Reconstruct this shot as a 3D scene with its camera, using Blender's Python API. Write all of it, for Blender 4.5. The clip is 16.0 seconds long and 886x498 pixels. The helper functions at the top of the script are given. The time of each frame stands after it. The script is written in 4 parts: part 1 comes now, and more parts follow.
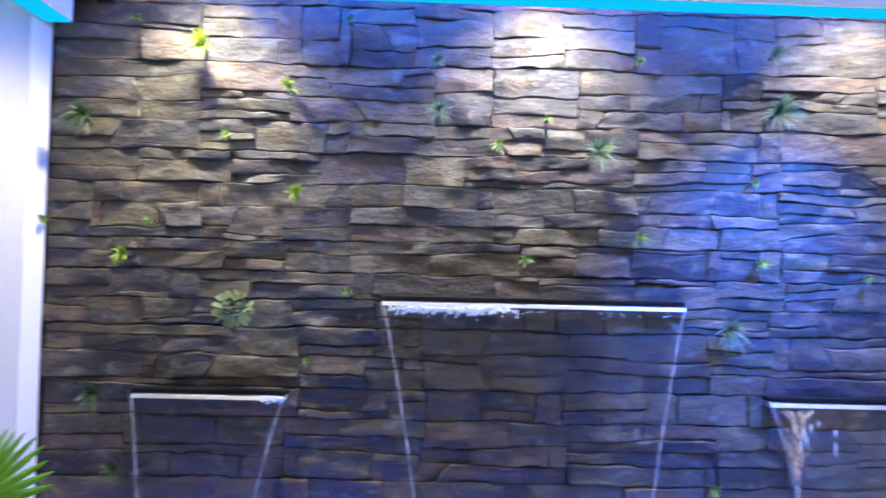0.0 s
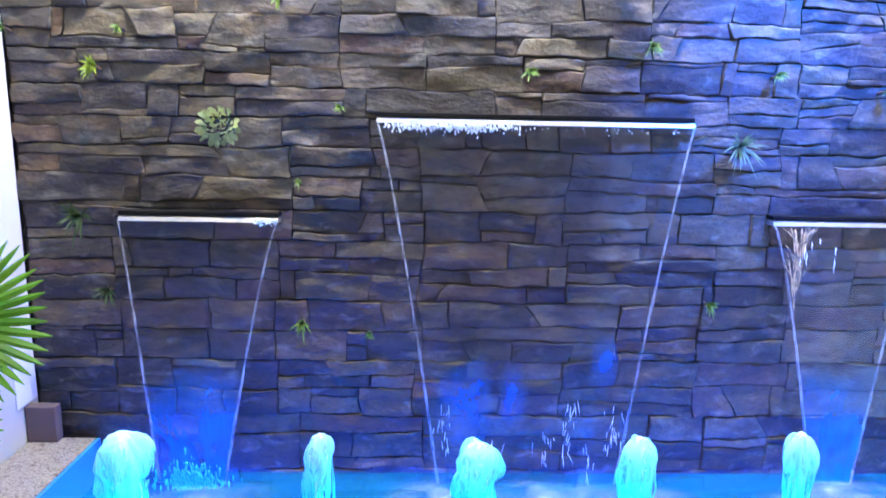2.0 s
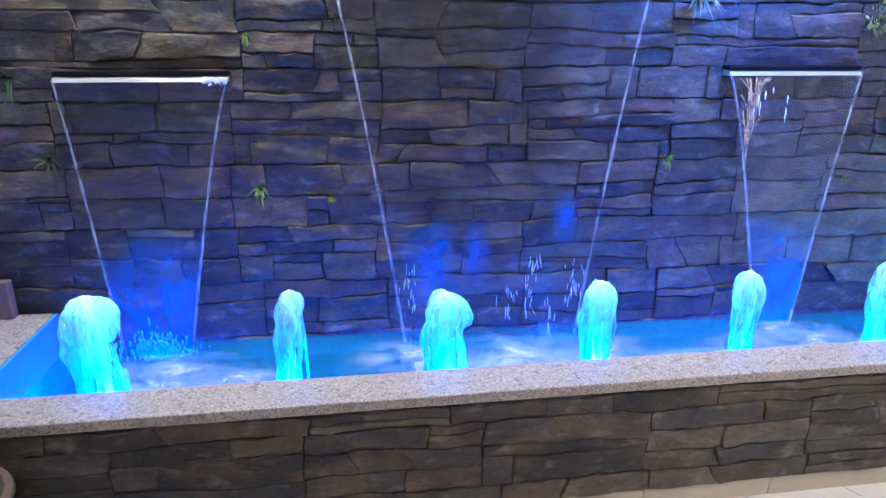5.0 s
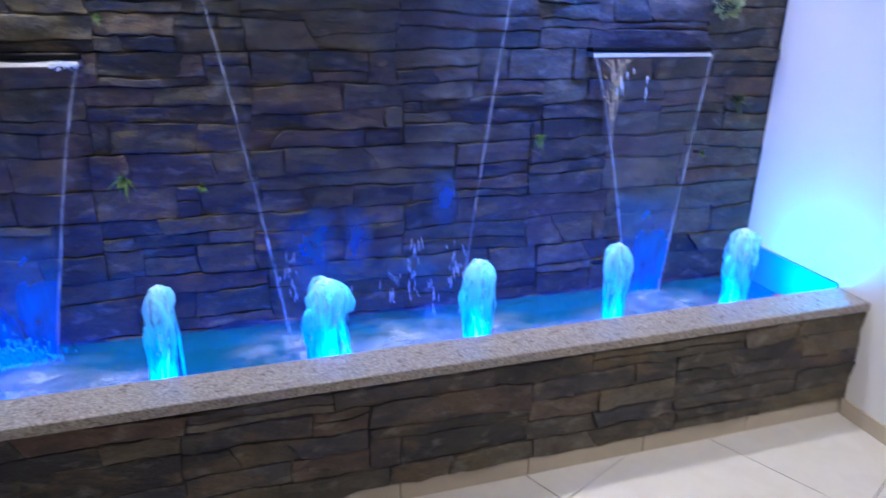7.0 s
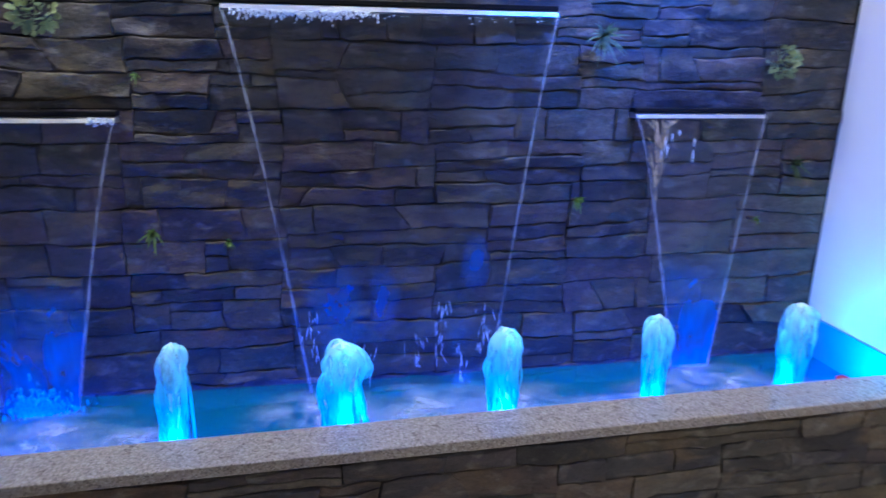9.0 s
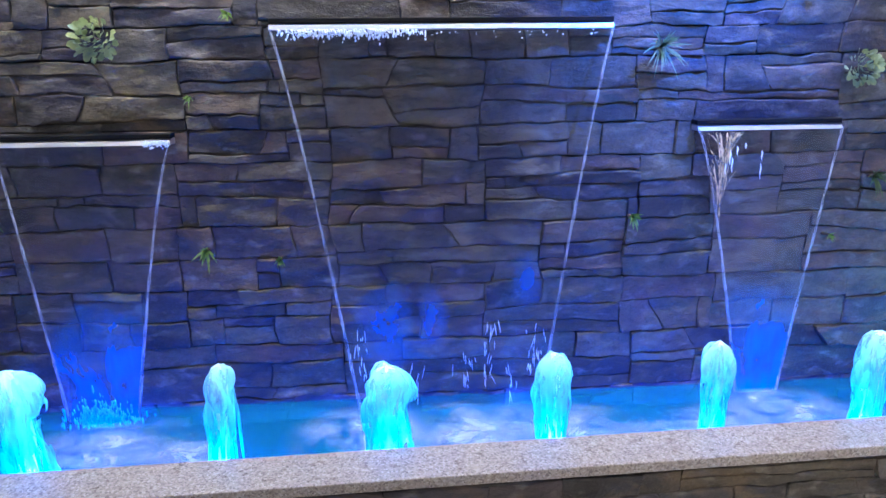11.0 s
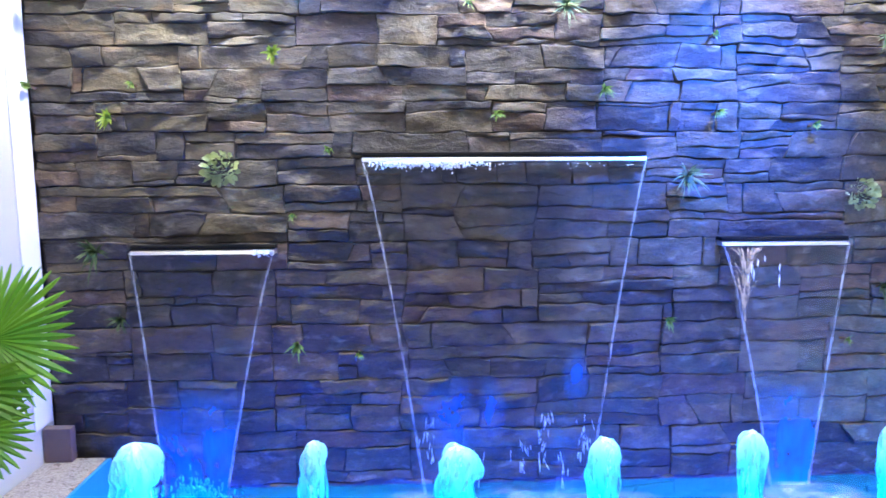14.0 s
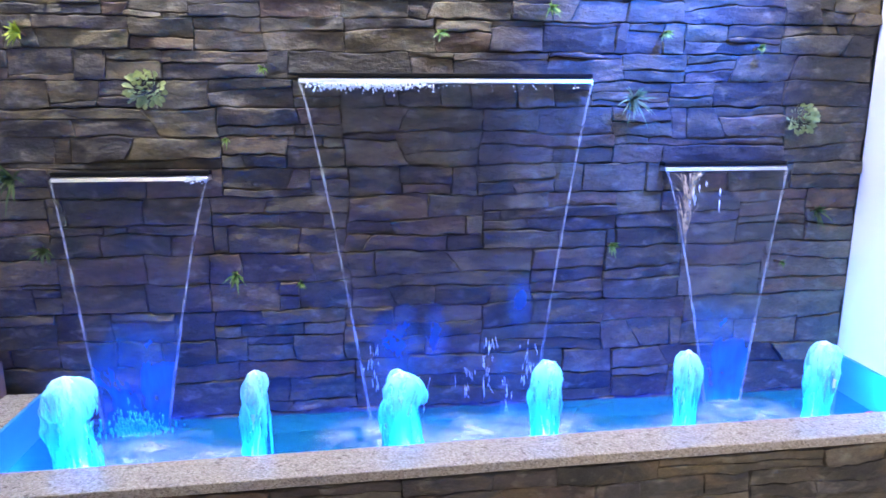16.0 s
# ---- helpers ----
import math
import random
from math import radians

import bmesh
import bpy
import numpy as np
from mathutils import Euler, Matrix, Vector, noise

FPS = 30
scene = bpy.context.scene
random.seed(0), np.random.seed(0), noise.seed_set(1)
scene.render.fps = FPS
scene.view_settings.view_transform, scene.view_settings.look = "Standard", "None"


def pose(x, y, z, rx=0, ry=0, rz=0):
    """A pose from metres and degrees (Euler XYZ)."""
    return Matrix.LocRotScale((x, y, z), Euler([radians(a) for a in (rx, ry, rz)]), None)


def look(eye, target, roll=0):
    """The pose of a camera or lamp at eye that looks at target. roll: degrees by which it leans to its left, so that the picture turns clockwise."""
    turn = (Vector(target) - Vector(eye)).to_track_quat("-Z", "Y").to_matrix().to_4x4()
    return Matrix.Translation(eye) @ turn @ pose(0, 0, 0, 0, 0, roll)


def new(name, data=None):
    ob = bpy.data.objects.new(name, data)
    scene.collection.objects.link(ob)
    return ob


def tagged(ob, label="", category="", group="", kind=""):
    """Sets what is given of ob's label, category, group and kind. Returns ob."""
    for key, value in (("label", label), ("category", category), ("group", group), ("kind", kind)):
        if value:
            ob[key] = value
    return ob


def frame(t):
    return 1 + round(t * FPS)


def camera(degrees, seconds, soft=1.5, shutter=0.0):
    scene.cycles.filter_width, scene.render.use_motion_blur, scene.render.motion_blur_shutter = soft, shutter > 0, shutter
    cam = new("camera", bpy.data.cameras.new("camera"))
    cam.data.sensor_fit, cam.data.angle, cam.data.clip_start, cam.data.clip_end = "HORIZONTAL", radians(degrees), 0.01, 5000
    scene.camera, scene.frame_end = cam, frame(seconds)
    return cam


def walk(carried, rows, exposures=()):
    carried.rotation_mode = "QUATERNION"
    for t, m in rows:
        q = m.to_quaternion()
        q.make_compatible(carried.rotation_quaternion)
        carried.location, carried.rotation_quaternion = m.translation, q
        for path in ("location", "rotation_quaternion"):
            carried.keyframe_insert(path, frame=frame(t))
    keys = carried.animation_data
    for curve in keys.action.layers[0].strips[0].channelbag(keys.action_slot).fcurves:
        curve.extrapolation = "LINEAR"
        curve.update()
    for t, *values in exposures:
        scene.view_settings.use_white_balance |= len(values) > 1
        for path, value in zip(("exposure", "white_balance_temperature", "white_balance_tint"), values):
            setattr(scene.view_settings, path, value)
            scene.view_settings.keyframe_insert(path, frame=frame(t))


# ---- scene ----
cam = camera(66.7, 16.0, shutter=0.5)

PATH = [
    (0, (-0.314, -2.264, 1.619), (-0.304, -0.265, 1.676), 1.3),
    (0.5, (-0.308, -2.267, 1.615), (-0.516, -0.278, 1.644), 0.5),
    (1, (-0.301, -2.254, 1.555), (-0.512, -0.266, 1.501), 0.2),
    (1.5, (-0.316, -2.217, 1.532), (-0.406, -0.237, 1.266), 0.6),
    (2, (-0.357, -2.171, 1.499), (-0.292, -0.208, 1.127), 1.1),
    (2.5, (-0.417, -2.145, 1.467), (-0.301, -0.2, 1.014), 0.6),
    (3, (-0.422, -2.154, 1.458), (-0.247, -0.226, 0.953), 0.6),
    (3.5, (-0.421, -2.17, 1.439), (-0.2, -0.278, 0.828), 1.0),
    (3.7, (-0.411, -2.167, 1.429), (-0.195, -0.299, 0.751), 0.5),
    (5.8, (-0.408, -2.194, 1.356), (-0.177, -0.298, 0.76), 0.3),
    (6, (-0.41, -2.188, 1.362), (-0.14, -0.292, 0.787), 0.5),
    (6.5, (-0.387, -2.177, 1.39), (-0.052, -0.304, 0.772), 0.7),
    (7, (-0.35, -2.199, 1.358), (0.161, -0.393, 0.668), 0.8),
    (7.5, (-0.322, -2.222, 1.343), (0.323, -0.467, 0.634), -0.1),
    (8, (-0.373, -2.212, 1.361), (0.348, -0.452, 0.741), -0.0),
    (8.5, (-0.36, -2.178, 1.364), (0.25, -0.353, 0.818), 0.0),
    (9, (-0.224, -2.132, 1.373), (0.115, -0.24, 0.821), 0.9),
    (9.2, (-0.19, -2.116, 1.402), (0.055, -0.219, 0.82), 0.9),
    (11.3, (-0.146, -2.081, 1.438), (-0.029, -0.167, 0.868), -0.1),
    (11.5, (-0.141, -2.093, 1.422), (-0.018, -0.183, 0.844), 0.7),
    (12, (-0.129, -2.167, 1.414), (0.137, -0.256, 0.887), -0.2),
    (12.5, (-0.166, -2.28, 1.413), (0.184, -0.383, 0.887), 0.5),
    (13, (-0.219, -2.348, 1.453), (0.031, -0.41, 1.029), 1.1),
    (13.5, (-0.253, -2.388, 1.482), (-0.105, -0.413, 1.203), 0.7),
    (14, (-0.304, -2.407, 1.474), (-0.233, -0.423, 1.231), -0.3),
    (14.5, (-0.325, -2.405, 1.491), (-0.304, -0.424, 1.212), -0.7),
    (15, (-0.313, -2.395, 1.439), (-0.239, -0.422, 1.122), -1.1),
    (15.5, (-0.302, -2.375, 1.428), (-0.159, -0.418, 1.041), -0.7),
    (16, (-0.277, -2.366, 1.436), (-0.063, -0.425, 1.004), 0.0),
]
walk(cam, [(t, look(eye, target, roll)) for t, eye, target, roll in PATH],
     [(0, 0.36, 6600, 10), (0.5, 0.36, 6600, 10), (1.0, 0.40, 6580, 10), (1.5, 0.56, 6550, 10), (2.0, 0.76, 6500, 10), (2.5, 0.64, 6450, 10), (3.5, 0.50, 6300, 11), (6.2, 0.48, 6250, 11), (6.8, 0.02, 6150, 12),
      (7.5, -0.52, 6050, 12), (8, -0.64, 6000, 12), (8.5, -0.68, 5980, 12), (9, -0.44, 5950, 11), (11.5, 0.40, 6250, 11), (12.0, 0.34, 6200, 11), (12.5, -0.02, 6150, 11), (13.0, -0.12, 6150, 11),
      (13.5, 0.58, 6300, 10), (14.0, 0.84, 6350, 10), (14.5, 0.66, 6450, 10), (16, 0.64, 6550, 11)])


# ---- world and lights ----
world = bpy.data.worlds.new("world")
world.use_nodes = True
scene.world = world
world.node_tree.nodes["Background"].inputs[0].default_value = (0.05, 0.06, 0.09, 1)
world.node_tree.nodes["Background"].inputs[1].default_value = 0.05
scene.view_settings.exposure = 0.0

WARM, COOL, BLUE = (0.97, 0.92, 0.65), (1.0, 0.945, 0.88), (0.010, 0.135, 1.0)
JET_BLUE, JET_CYAN, POOL_BLUE, CYAN = (0.012, 0.10, 1.0), (0.004, 0.40, 1.0), (0.025, 0.08, 1.0), (0.002, 0.50, 1.0)
SPOT_X = (-1.10, 0.03, 1.12)
JETS = [(-1.14, 0.066, 0.365, 1), (-0.645, 0.038, 0.355, 2), (-0.183, 0.060, 0.325, 3),
        (0.28, 0.048, 0.335, 4), (0.735, 0.036, 0.345, 5), (1.215, 0.046, 0.35, 6)]
WATER_Z = 0.30


def lamp(name, kind, m, watts, colour, **more):
    data = bpy.data.lights.new(name, kind)
    data.energy, data.color = watts, colour
    if "size" in more:
        data.shape, data.size, data.size_y = "RECTANGLE", more["size"], more["size_y"]
    if "radius" in more:
        data.shadow_soft_size = more["radius"]
    if "angle" in more:
        data.spot_size, data.spot_blend = radians(more["angle"]), more["blend"]
    ob = new(name, data)
    ob.matrix_world = m
    return ob


def jet_y(x):
    return -0.43 + 0.03 * x


for x in SPOT_X:
    lamp("downlight_lamp", "SPOT", look((x, -0.205, 2.62), (x, -0.17, 1.6)), 104 if x < -1 else 112 if x < 1 else 92, WARM, radius=0.05, angle=122, blend=1.0)
lamp("cove_lamp", "AREA", look((0.1, -0.2, 2.66), (0.1, -0.06, 2.2)), 32.0, BLUE, size=2.6, size_y=0.03)
lamp("blue_spot_lamp", "SPOT", look((0.95, -0.80, 2.37), (0.78, 0.0, 1.58)), 370, BLUE, radius=0.02, angle=60, blend=1.0)
ROOM_LIGHTS = ((-1.24, -1.5), (0.70, -1.5), (-0.1, -2.45))
for cx, cy in ROOM_LIGHTS:
    lamp("room_lamp", "SPOT", look((cx, cy, 2.36), (cx + (0.85 if cx > 0 else 0), cy, 0.4)), 165 if cx > 0 else 15 if cx < -1 else 84, COOL, radius=0.08, angle=114 if cx > 0 else 112 if cx < -1 else 102, blend=1.0)
    lamp("room_lamp_spill", "POINT", pose(cx, cy, 2.30), 7.0 if cx < -1 else 2.2 if cx > 0 else 1.0, COOL, radius=0.08)
for x, r, h, s in JETS:
    lamp("jet_glow_lamp", "POINT", pose(x, jet_y(x), WATER_Z + 0.07), 16.0, JET_BLUE, radius=0.035)
    lamp("jet_lamp", "SPOT", look((x, jet_y(x), WATER_Z + 0.012), (x, jet_y(x) + 0.001, WATER_Z + 0.5)), 100.0, JET_CYAN, radius=0.03, angle=64, blend=0.8)
# lights added under the water to bring more blue to wall and sheets
for x, y, watts in ((-1.1, -0.15, 8), (-1.36, -0.30, 6), (-0.6, -0.3, 6), (-0.2, -0.2, 6), (0.25, -0.2, 6), (0.66, -0.3, 6), (1.06, -0.15, 6), (1.50, -0.36, 6)):
    lamp("pool_fill_lamp", "POINT", pose(x, y, 0.28 if x > 1.4 else 0.25), watts, POOL_BLUE, radius=0.03)
# added spot that lays the last jet's cyan glow on the east wall
lamp("corner_glow_fill", "SPOT", look((1.37, -0.40, 0.36), (1.585, -0.42, 0.47)), 21, CYAN, radius=0.05, angle=164, blend=1.0)


# ---- materials ----
class Nodes:
    """Short hand for building one node material."""

    def __init__(self, name):
        self.mat = bpy.data.materials.new(name)
        self.mat.use_nodes = True
        self.tree = self.mat.node_tree
        self.bsdf = self.tree.nodes["Principled BSDF"]
        self.out = self.tree.nodes["Material Output"]

    def add(self, kind, **sets):
        n = self.tree.nodes.new(kind)
        for k, v in sets.items():
            n.inputs[k].default_value = v
        return n

    def link(self, a, b):
        self.tree.links.new(a, b)

    def coords(self, scale=(1, 1, 1)):
        c, m = self.add("ShaderNodeTexCoord"), self.add("ShaderNodeMapping")
        m.inputs["Scale"].default_value = scale
        self.link(c.outputs["Object"], m.inputs["Vector"])
        return m.outputs["Vector"]

    def noise(self, vec, scale, detail=4, rough=0.55, distort=0.0):
        n = self.add("ShaderNodeTexNoise", Scale=scale, Detail=detail, Roughness=rough, Distortion=distort)
        self.link(vec, n.inputs["Vector"])
        return n.outputs["Fac"]

    def ramp(self, fac, stops):
        n = self.add("ShaderNodeValToRGB")
        e = n.color_ramp.elements
        while len(e) < len(stops):
            e.new(0.5)
        for el, (p, c) in zip(e, stops):
            el.position, el.color = p, (*c, 1)
        self.link(fac, n.inputs["Fac"])
        return n.outputs["Color"]

    def mix(self, fac, a, b, mode="MIX"):
        n = self.tree.nodes.new("ShaderNodeMix")
        n.data_type, n.blend_type = "RGBA", mode
        for sock, v in ((n.inputs[0], fac), (n.inputs[6], a), (n.inputs[7], b)):
            if isinstance(v, bpy.types.NodeSocket):
                self.link(v, sock)
            elif isinstance(v, (int, float)):
                sock.default_value = v
            else:
                sock.default_value = (*v, 1)
        return n.outputs[2]

    def math(self, op, a, b=0.0):
        n = self.tree.nodes.new("ShaderNodeMath")
        n.operation = op
        for sock, v in zip(n.inputs, (a, b)):
            if isinstance(v, (int, float)):
                sock.default_value = v
            else:
                self.link(v, sock)
        return n.outputs[0]

    def bump(self, height, strength, distance, normal=None):
        n = self.add("ShaderNodeBump", Strength=strength, Distance=distance)
        self.link(height, n.inputs["Height"])
        if normal:
            self.link(normal, n.inputs["Normal"])
        self.link(n.outputs["Normal"], self.bsdf.inputs["Normal"])
        return n.outputs["Normal"]

    def surface(self, colour=None, rough=0.5, metal=0.0):
        if colour is not None:
            if isinstance(colour, bpy.types.NodeSocket):
                self.link(colour, self.bsdf.inputs["Base Color"])
            else:
                self.bsdf.inputs["Base Color"].default_value = (*colour, 1)
        if isinstance(rough, bpy.types.NodeSocket):
            self.link(rough, self.bsdf.inputs["Roughness"])
        else:
            self.bsdf.inputs["Roughness"].default_value = rough
        self.bsdf.inputs["Metallic"].default_value = metal
        return self.mat


def stone_material(name, islands):
    n = Nodes(name)
    if islands:
        rnd = n.add("ShaderNodeNewGeometry").outputs["Random Per Island"]
    else:
        rnd = n.add("ShaderNodeObjectInfo").outputs["Random"]
    base = n.ramp(rnd, [(0.0, (0.048, 0.045, 0.048)), (0.15, (0.142, 0.122, 0.088)), (0.3, (0.070, 0.070, 0.082)), (0.45, (0.185, 0.152, 0.096)),
                        (0.58, (0.056, 0.051, 0.046)), (0.72, (0.098, 0.087, 0.096)), (0.86, (0.156, 0.100, 0.074)), (1.0, (0.200, 0.178, 0.140))])
    flat = n.coords((1, 1, 1.7))
    even = n.coords()
    tone = n.noise(flat, 8, 5, 0.58, 0.2)
    stain = n.noise(n.coords((1, 1, 2)), 5.3, 4, 0.55, 0.8)
    grain = n.noise(flat, 55, 4, 0.6)
    pits = n.noise(even, 230, 2, 0.5)
    c = n.mix(n.ramp(tone, [(0.3, (0, 0, 0)), (0.7, (1, 1, 1))]), n.mix(0.75, base, (0.022, 0.021, 0.026)), base)
    c = n.mix(n.math("MULTIPLY", n.ramp(stain, [(0.52, (0, 0, 0)), (0.68, (1, 1, 1))]), 0.5), c, (0.20, 0.140, 0.078))
    pale = n.noise(n.coords((1, 1, 2.0)), 12, 4, 0.55, 0.4)
    c = n.mix(n.math("MULTIPLY", n.ramp(pale, [(0.55, (0, 0, 0)), (0.72, (1, 1, 1))]), 0.55), c, (0.26, 0.245, 0.21))
    c = n.mix(n.ramp(grain, [(0.35, (0.3, 0.3, 0.3)), (0.65, (0, 0, 0))]), c, (0.028, 0.027, 0.029))
    hue = n.add("ShaderNodeHueSaturation")
    n.link(c, hue.inputs["Color"])
    n.link(n.math("ADD", n.math("MULTIPLY", pits, 0.5), 0.75), hue.inputs["Value"])
    # a wet streak runs down the stones behind the wide sheet
    spot = n.add("ShaderNodeSeparateXYZ")
    n.link(even, spot.inputs[0])
    wander = n.math("MULTIPLY", n.math("SUBTRACT", n.noise(even, 7, 3), 0.5), 0.16)
    off = n.math("ABSOLUTE", n.math("ADD", n.math("SUBTRACT", spot.outputs[0], 0.165), wander))
    wet = n.math("MULTIPLY", n.ramp(off, [(0.03, (1, 1, 1)), (0.10, (0, 0, 0))]),
                 n.ramp(n.math("ADD", spot.outputs[2], wander), [(0.0, (0, 0, 0)), (0.82, (0, 0, 0)), (0.90, (1, 1, 1)), (1.0, (1, 1, 1))]))
    dry = n.add("ShaderNodeMapRange")
    for k, v in ((1, 1.36), (2, 1.46), (3, 0.48), (4, 0.0)):
        dry.inputs[k].default_value = v
    n.link(spot.outputs[2], dry.inputs[0])
    shade = n.mix(n.math("MULTIPLY", wet, dry.outputs[0]), hue.outputs["Color"], (0.022, 0.020, 0.022))
    first = n.bump(n.noise(n.coords((1, 1, 1.8)), 14, 5, 0.6, 0.0), 0.5, 0.025)
    n.bump(n.noise(n.coords((1, 1, 1.4)), 42, 5, 0.70, 0.0), 0.55, 0.009, first)
    n.bsdf.inputs["Specular IOR Level"].default_value = 0.22
    return n.surface(shade, n.math("ADD", n.math("MULTIPLY", tone, 0.35), 0.38))


def granite_material():
    n = Nodes("granite")
    v = n.coords()
    vor = n.add("ShaderNodeTexVoronoi", Scale=220.0)
    n.link(v, vor.inputs["Vector"])
    speck = n.add("ShaderNodeSeparateColor")
    n.link(vor.outputs["Color"], speck.inputs["Color"])
    c = n.ramp(speck.outputs[0], [(0.0, (0.13, 0.11, 0.105)), (0.2, (0.23, 0.20, 0.185)), (0.5, (0.31, 0.27, 0.245)), (0.8, (0.36, 0.32, 0.30)), (1.0, (0.46, 0.43, 0.41))])
    c = n.mix(n.math("MULTIPLY", n.noise(v, 6, 3), 0.22), c, (0.26, 0.23, 0.21))
    n.bump(n.noise(v, 120, 3), 0.12, 0.002)
    return n.surface(c, n.math("ADD", n.math("MULTIPLY", n.noise(v, 30, 3), 0.2), 0.2))


def paint_material(name, colour, rough=0.6, dirt=0.06):
    n = Nodes(name)
    v = n.coords()
    c = n.mix(n.math("MULTIPLY", n.noise(v, 2.2, 4), dirt), colour, tuple(0.55 * q for q in colour))
    n.bump(n.noise(v, 160, 3), 0.12, 0.0012)
    return n.surface(c, rough)


def tile_material(name, colour, vein):
    n = Nodes(name)
    v = n.coords()
    rnd = n.add("ShaderNodeObjectInfo").outputs["Random"]
    c = n.mix(n.ramp(n.noise(v, 9, 5, 0.6, 0.8), [(0.35, (0, 0, 0)), (0.75, (0.7, 0.7, 0.7))]), colour, vein)
    c = n.mix(n.math("MULTIPLY", rnd, 0.25), c, vein)
    n.bump(n.noise(v, 25, 2), 0.03, 0.002)
    return n.surface(c, n.math("ADD", n.math("MULTIPLY", n.noise(v, 14, 3), 0.12), 0.14))


def plain(name, colour, rough=0.5, metal=0.0, grain=60):
    n = Nodes(name)
    v = n.coords()
    f = n.noise(v, grain, 3)
    n.bump(f, 0.1, 0.001)
    return n.surface(n.mix(n.math("MULTIPLY", f, 0.4), colour, tuple(0.6 * q for q in colour)), rough, metal)


def leaf_material(name, young, old):
    n = Nodes(name)
    v = n.coords()
    rnd = n.add("ShaderNodeNewGeometry").outputs["Random Per Island"]
    c = n.mix(n.math("ADD", n.math("MULTIPLY", rnd, 0.7), n.math("MULTIPLY", n.noise(v, 40, 3), 0.3)), young, old)
    m = n.surface(c, 0.42)
    t, mx = n.add("ShaderNodeBsdfTranslucent"), n.add("ShaderNodeMixShader", Fac=0.3)
    n.link(c, t.inputs["Color"])
    n.link(n.bsdf.outputs[0], mx.inputs[1])
    n.link(t.outputs[0], mx.inputs[2])
    n.link(mx.outputs[0], n.out.inputs["Surface"])
    return m


def water_skin(name, clear, foam, rough, scale, tint=(0.97, 0.985, 1.0), bump=0.3, froth=(0.88, 0.93, 0.98), foot_glow=0.0, crest=0.0, reach=0.55, glow_patches=()):
    """Thin moving water: clear with a glossy skin, broken by streaks of white froth; a tinted foot, crest and patches
    paint lamp light into the bubbles.
    """
    n = Nodes(name)
    v = n.coords(scale)
    f = n.noise(v, 1.0, 5, 0.62, 0.3)
    b = n.add("ShaderNodeBump", Strength=bump, Distance=0.004)
    n.link(f, b.inputs["Height"])
    tr = n.add("ShaderNodeBsdfTransparent", Color=(*tint, 1))
    gl = n.add("ShaderNodeBsdfGlossy", Roughness=rough, Color=(1, 1, 1, 1))
    n.link(b.outputs[0], gl.inputs["Normal"])
    fr = n.add("ShaderNodeFresnel", IOR=1.33)
    n.link(b.outputs[0], fr.inputs["Normal"])
    m1 = n.add("ShaderNodeMixShader")
    n.link(fr.outputs[0], m1.inputs[0])
    n.link(tr.outputs[0], m1.inputs[1])
    n.link(gl.outputs[0], m1.inputs[2])
    tl, df = n.add("ShaderNodeBsdfTranslucent", Color=(*froth, 1)), n.add("ShaderNodeBsdfDiffuse", Color=(*froth, 1))
    m2, m3 = n.add("ShaderNodeMixShader", Fac=0.5), n.add("ShaderNodeMixShader")
    n.link(tl.outputs[0], m2.inputs[1])
    n.link(df.outputs[0], m2.inputs[2])
    amount = n.ramp(f, [(clear, (0, 0, 0)), (min(1.0, clear + 0.22), (foam, foam, foam))])
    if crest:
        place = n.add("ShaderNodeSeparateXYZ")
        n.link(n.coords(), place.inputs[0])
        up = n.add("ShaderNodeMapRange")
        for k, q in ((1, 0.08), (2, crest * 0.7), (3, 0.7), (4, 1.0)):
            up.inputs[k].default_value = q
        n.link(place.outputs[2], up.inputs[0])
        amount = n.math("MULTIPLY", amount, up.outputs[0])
        # froth painted whiter towards the top, where the lamp light burns out
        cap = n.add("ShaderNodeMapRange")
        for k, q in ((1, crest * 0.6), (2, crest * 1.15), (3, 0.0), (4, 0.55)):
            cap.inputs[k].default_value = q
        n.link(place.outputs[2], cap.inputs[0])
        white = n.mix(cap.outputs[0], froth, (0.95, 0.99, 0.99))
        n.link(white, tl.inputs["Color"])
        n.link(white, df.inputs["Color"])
    # blue lamp glow at the sheet's foot, put in as coloured froth
    if foot_glow:
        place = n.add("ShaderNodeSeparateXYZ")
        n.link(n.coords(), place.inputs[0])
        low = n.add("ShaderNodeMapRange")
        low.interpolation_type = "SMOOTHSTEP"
        for k, q in ((1, 0.12), (2, reach), (3, foot_glow), (4, 0.0)):
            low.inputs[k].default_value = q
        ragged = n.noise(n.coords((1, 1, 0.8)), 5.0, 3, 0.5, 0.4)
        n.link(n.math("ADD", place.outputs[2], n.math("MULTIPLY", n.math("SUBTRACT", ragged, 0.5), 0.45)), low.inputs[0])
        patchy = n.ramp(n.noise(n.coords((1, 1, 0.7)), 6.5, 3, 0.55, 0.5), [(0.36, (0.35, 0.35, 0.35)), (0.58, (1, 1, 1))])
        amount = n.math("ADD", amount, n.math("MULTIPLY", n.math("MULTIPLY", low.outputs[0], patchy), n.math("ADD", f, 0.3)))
    # soft patches of lamp glow, drawn as coloured froth
    for cx, cz, rx, rz in glow_patches:
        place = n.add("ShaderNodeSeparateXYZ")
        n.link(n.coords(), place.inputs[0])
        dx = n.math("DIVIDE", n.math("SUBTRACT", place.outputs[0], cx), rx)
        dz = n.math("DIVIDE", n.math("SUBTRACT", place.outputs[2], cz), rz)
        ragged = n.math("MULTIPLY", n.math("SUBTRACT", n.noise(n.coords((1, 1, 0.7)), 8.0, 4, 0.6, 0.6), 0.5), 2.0)
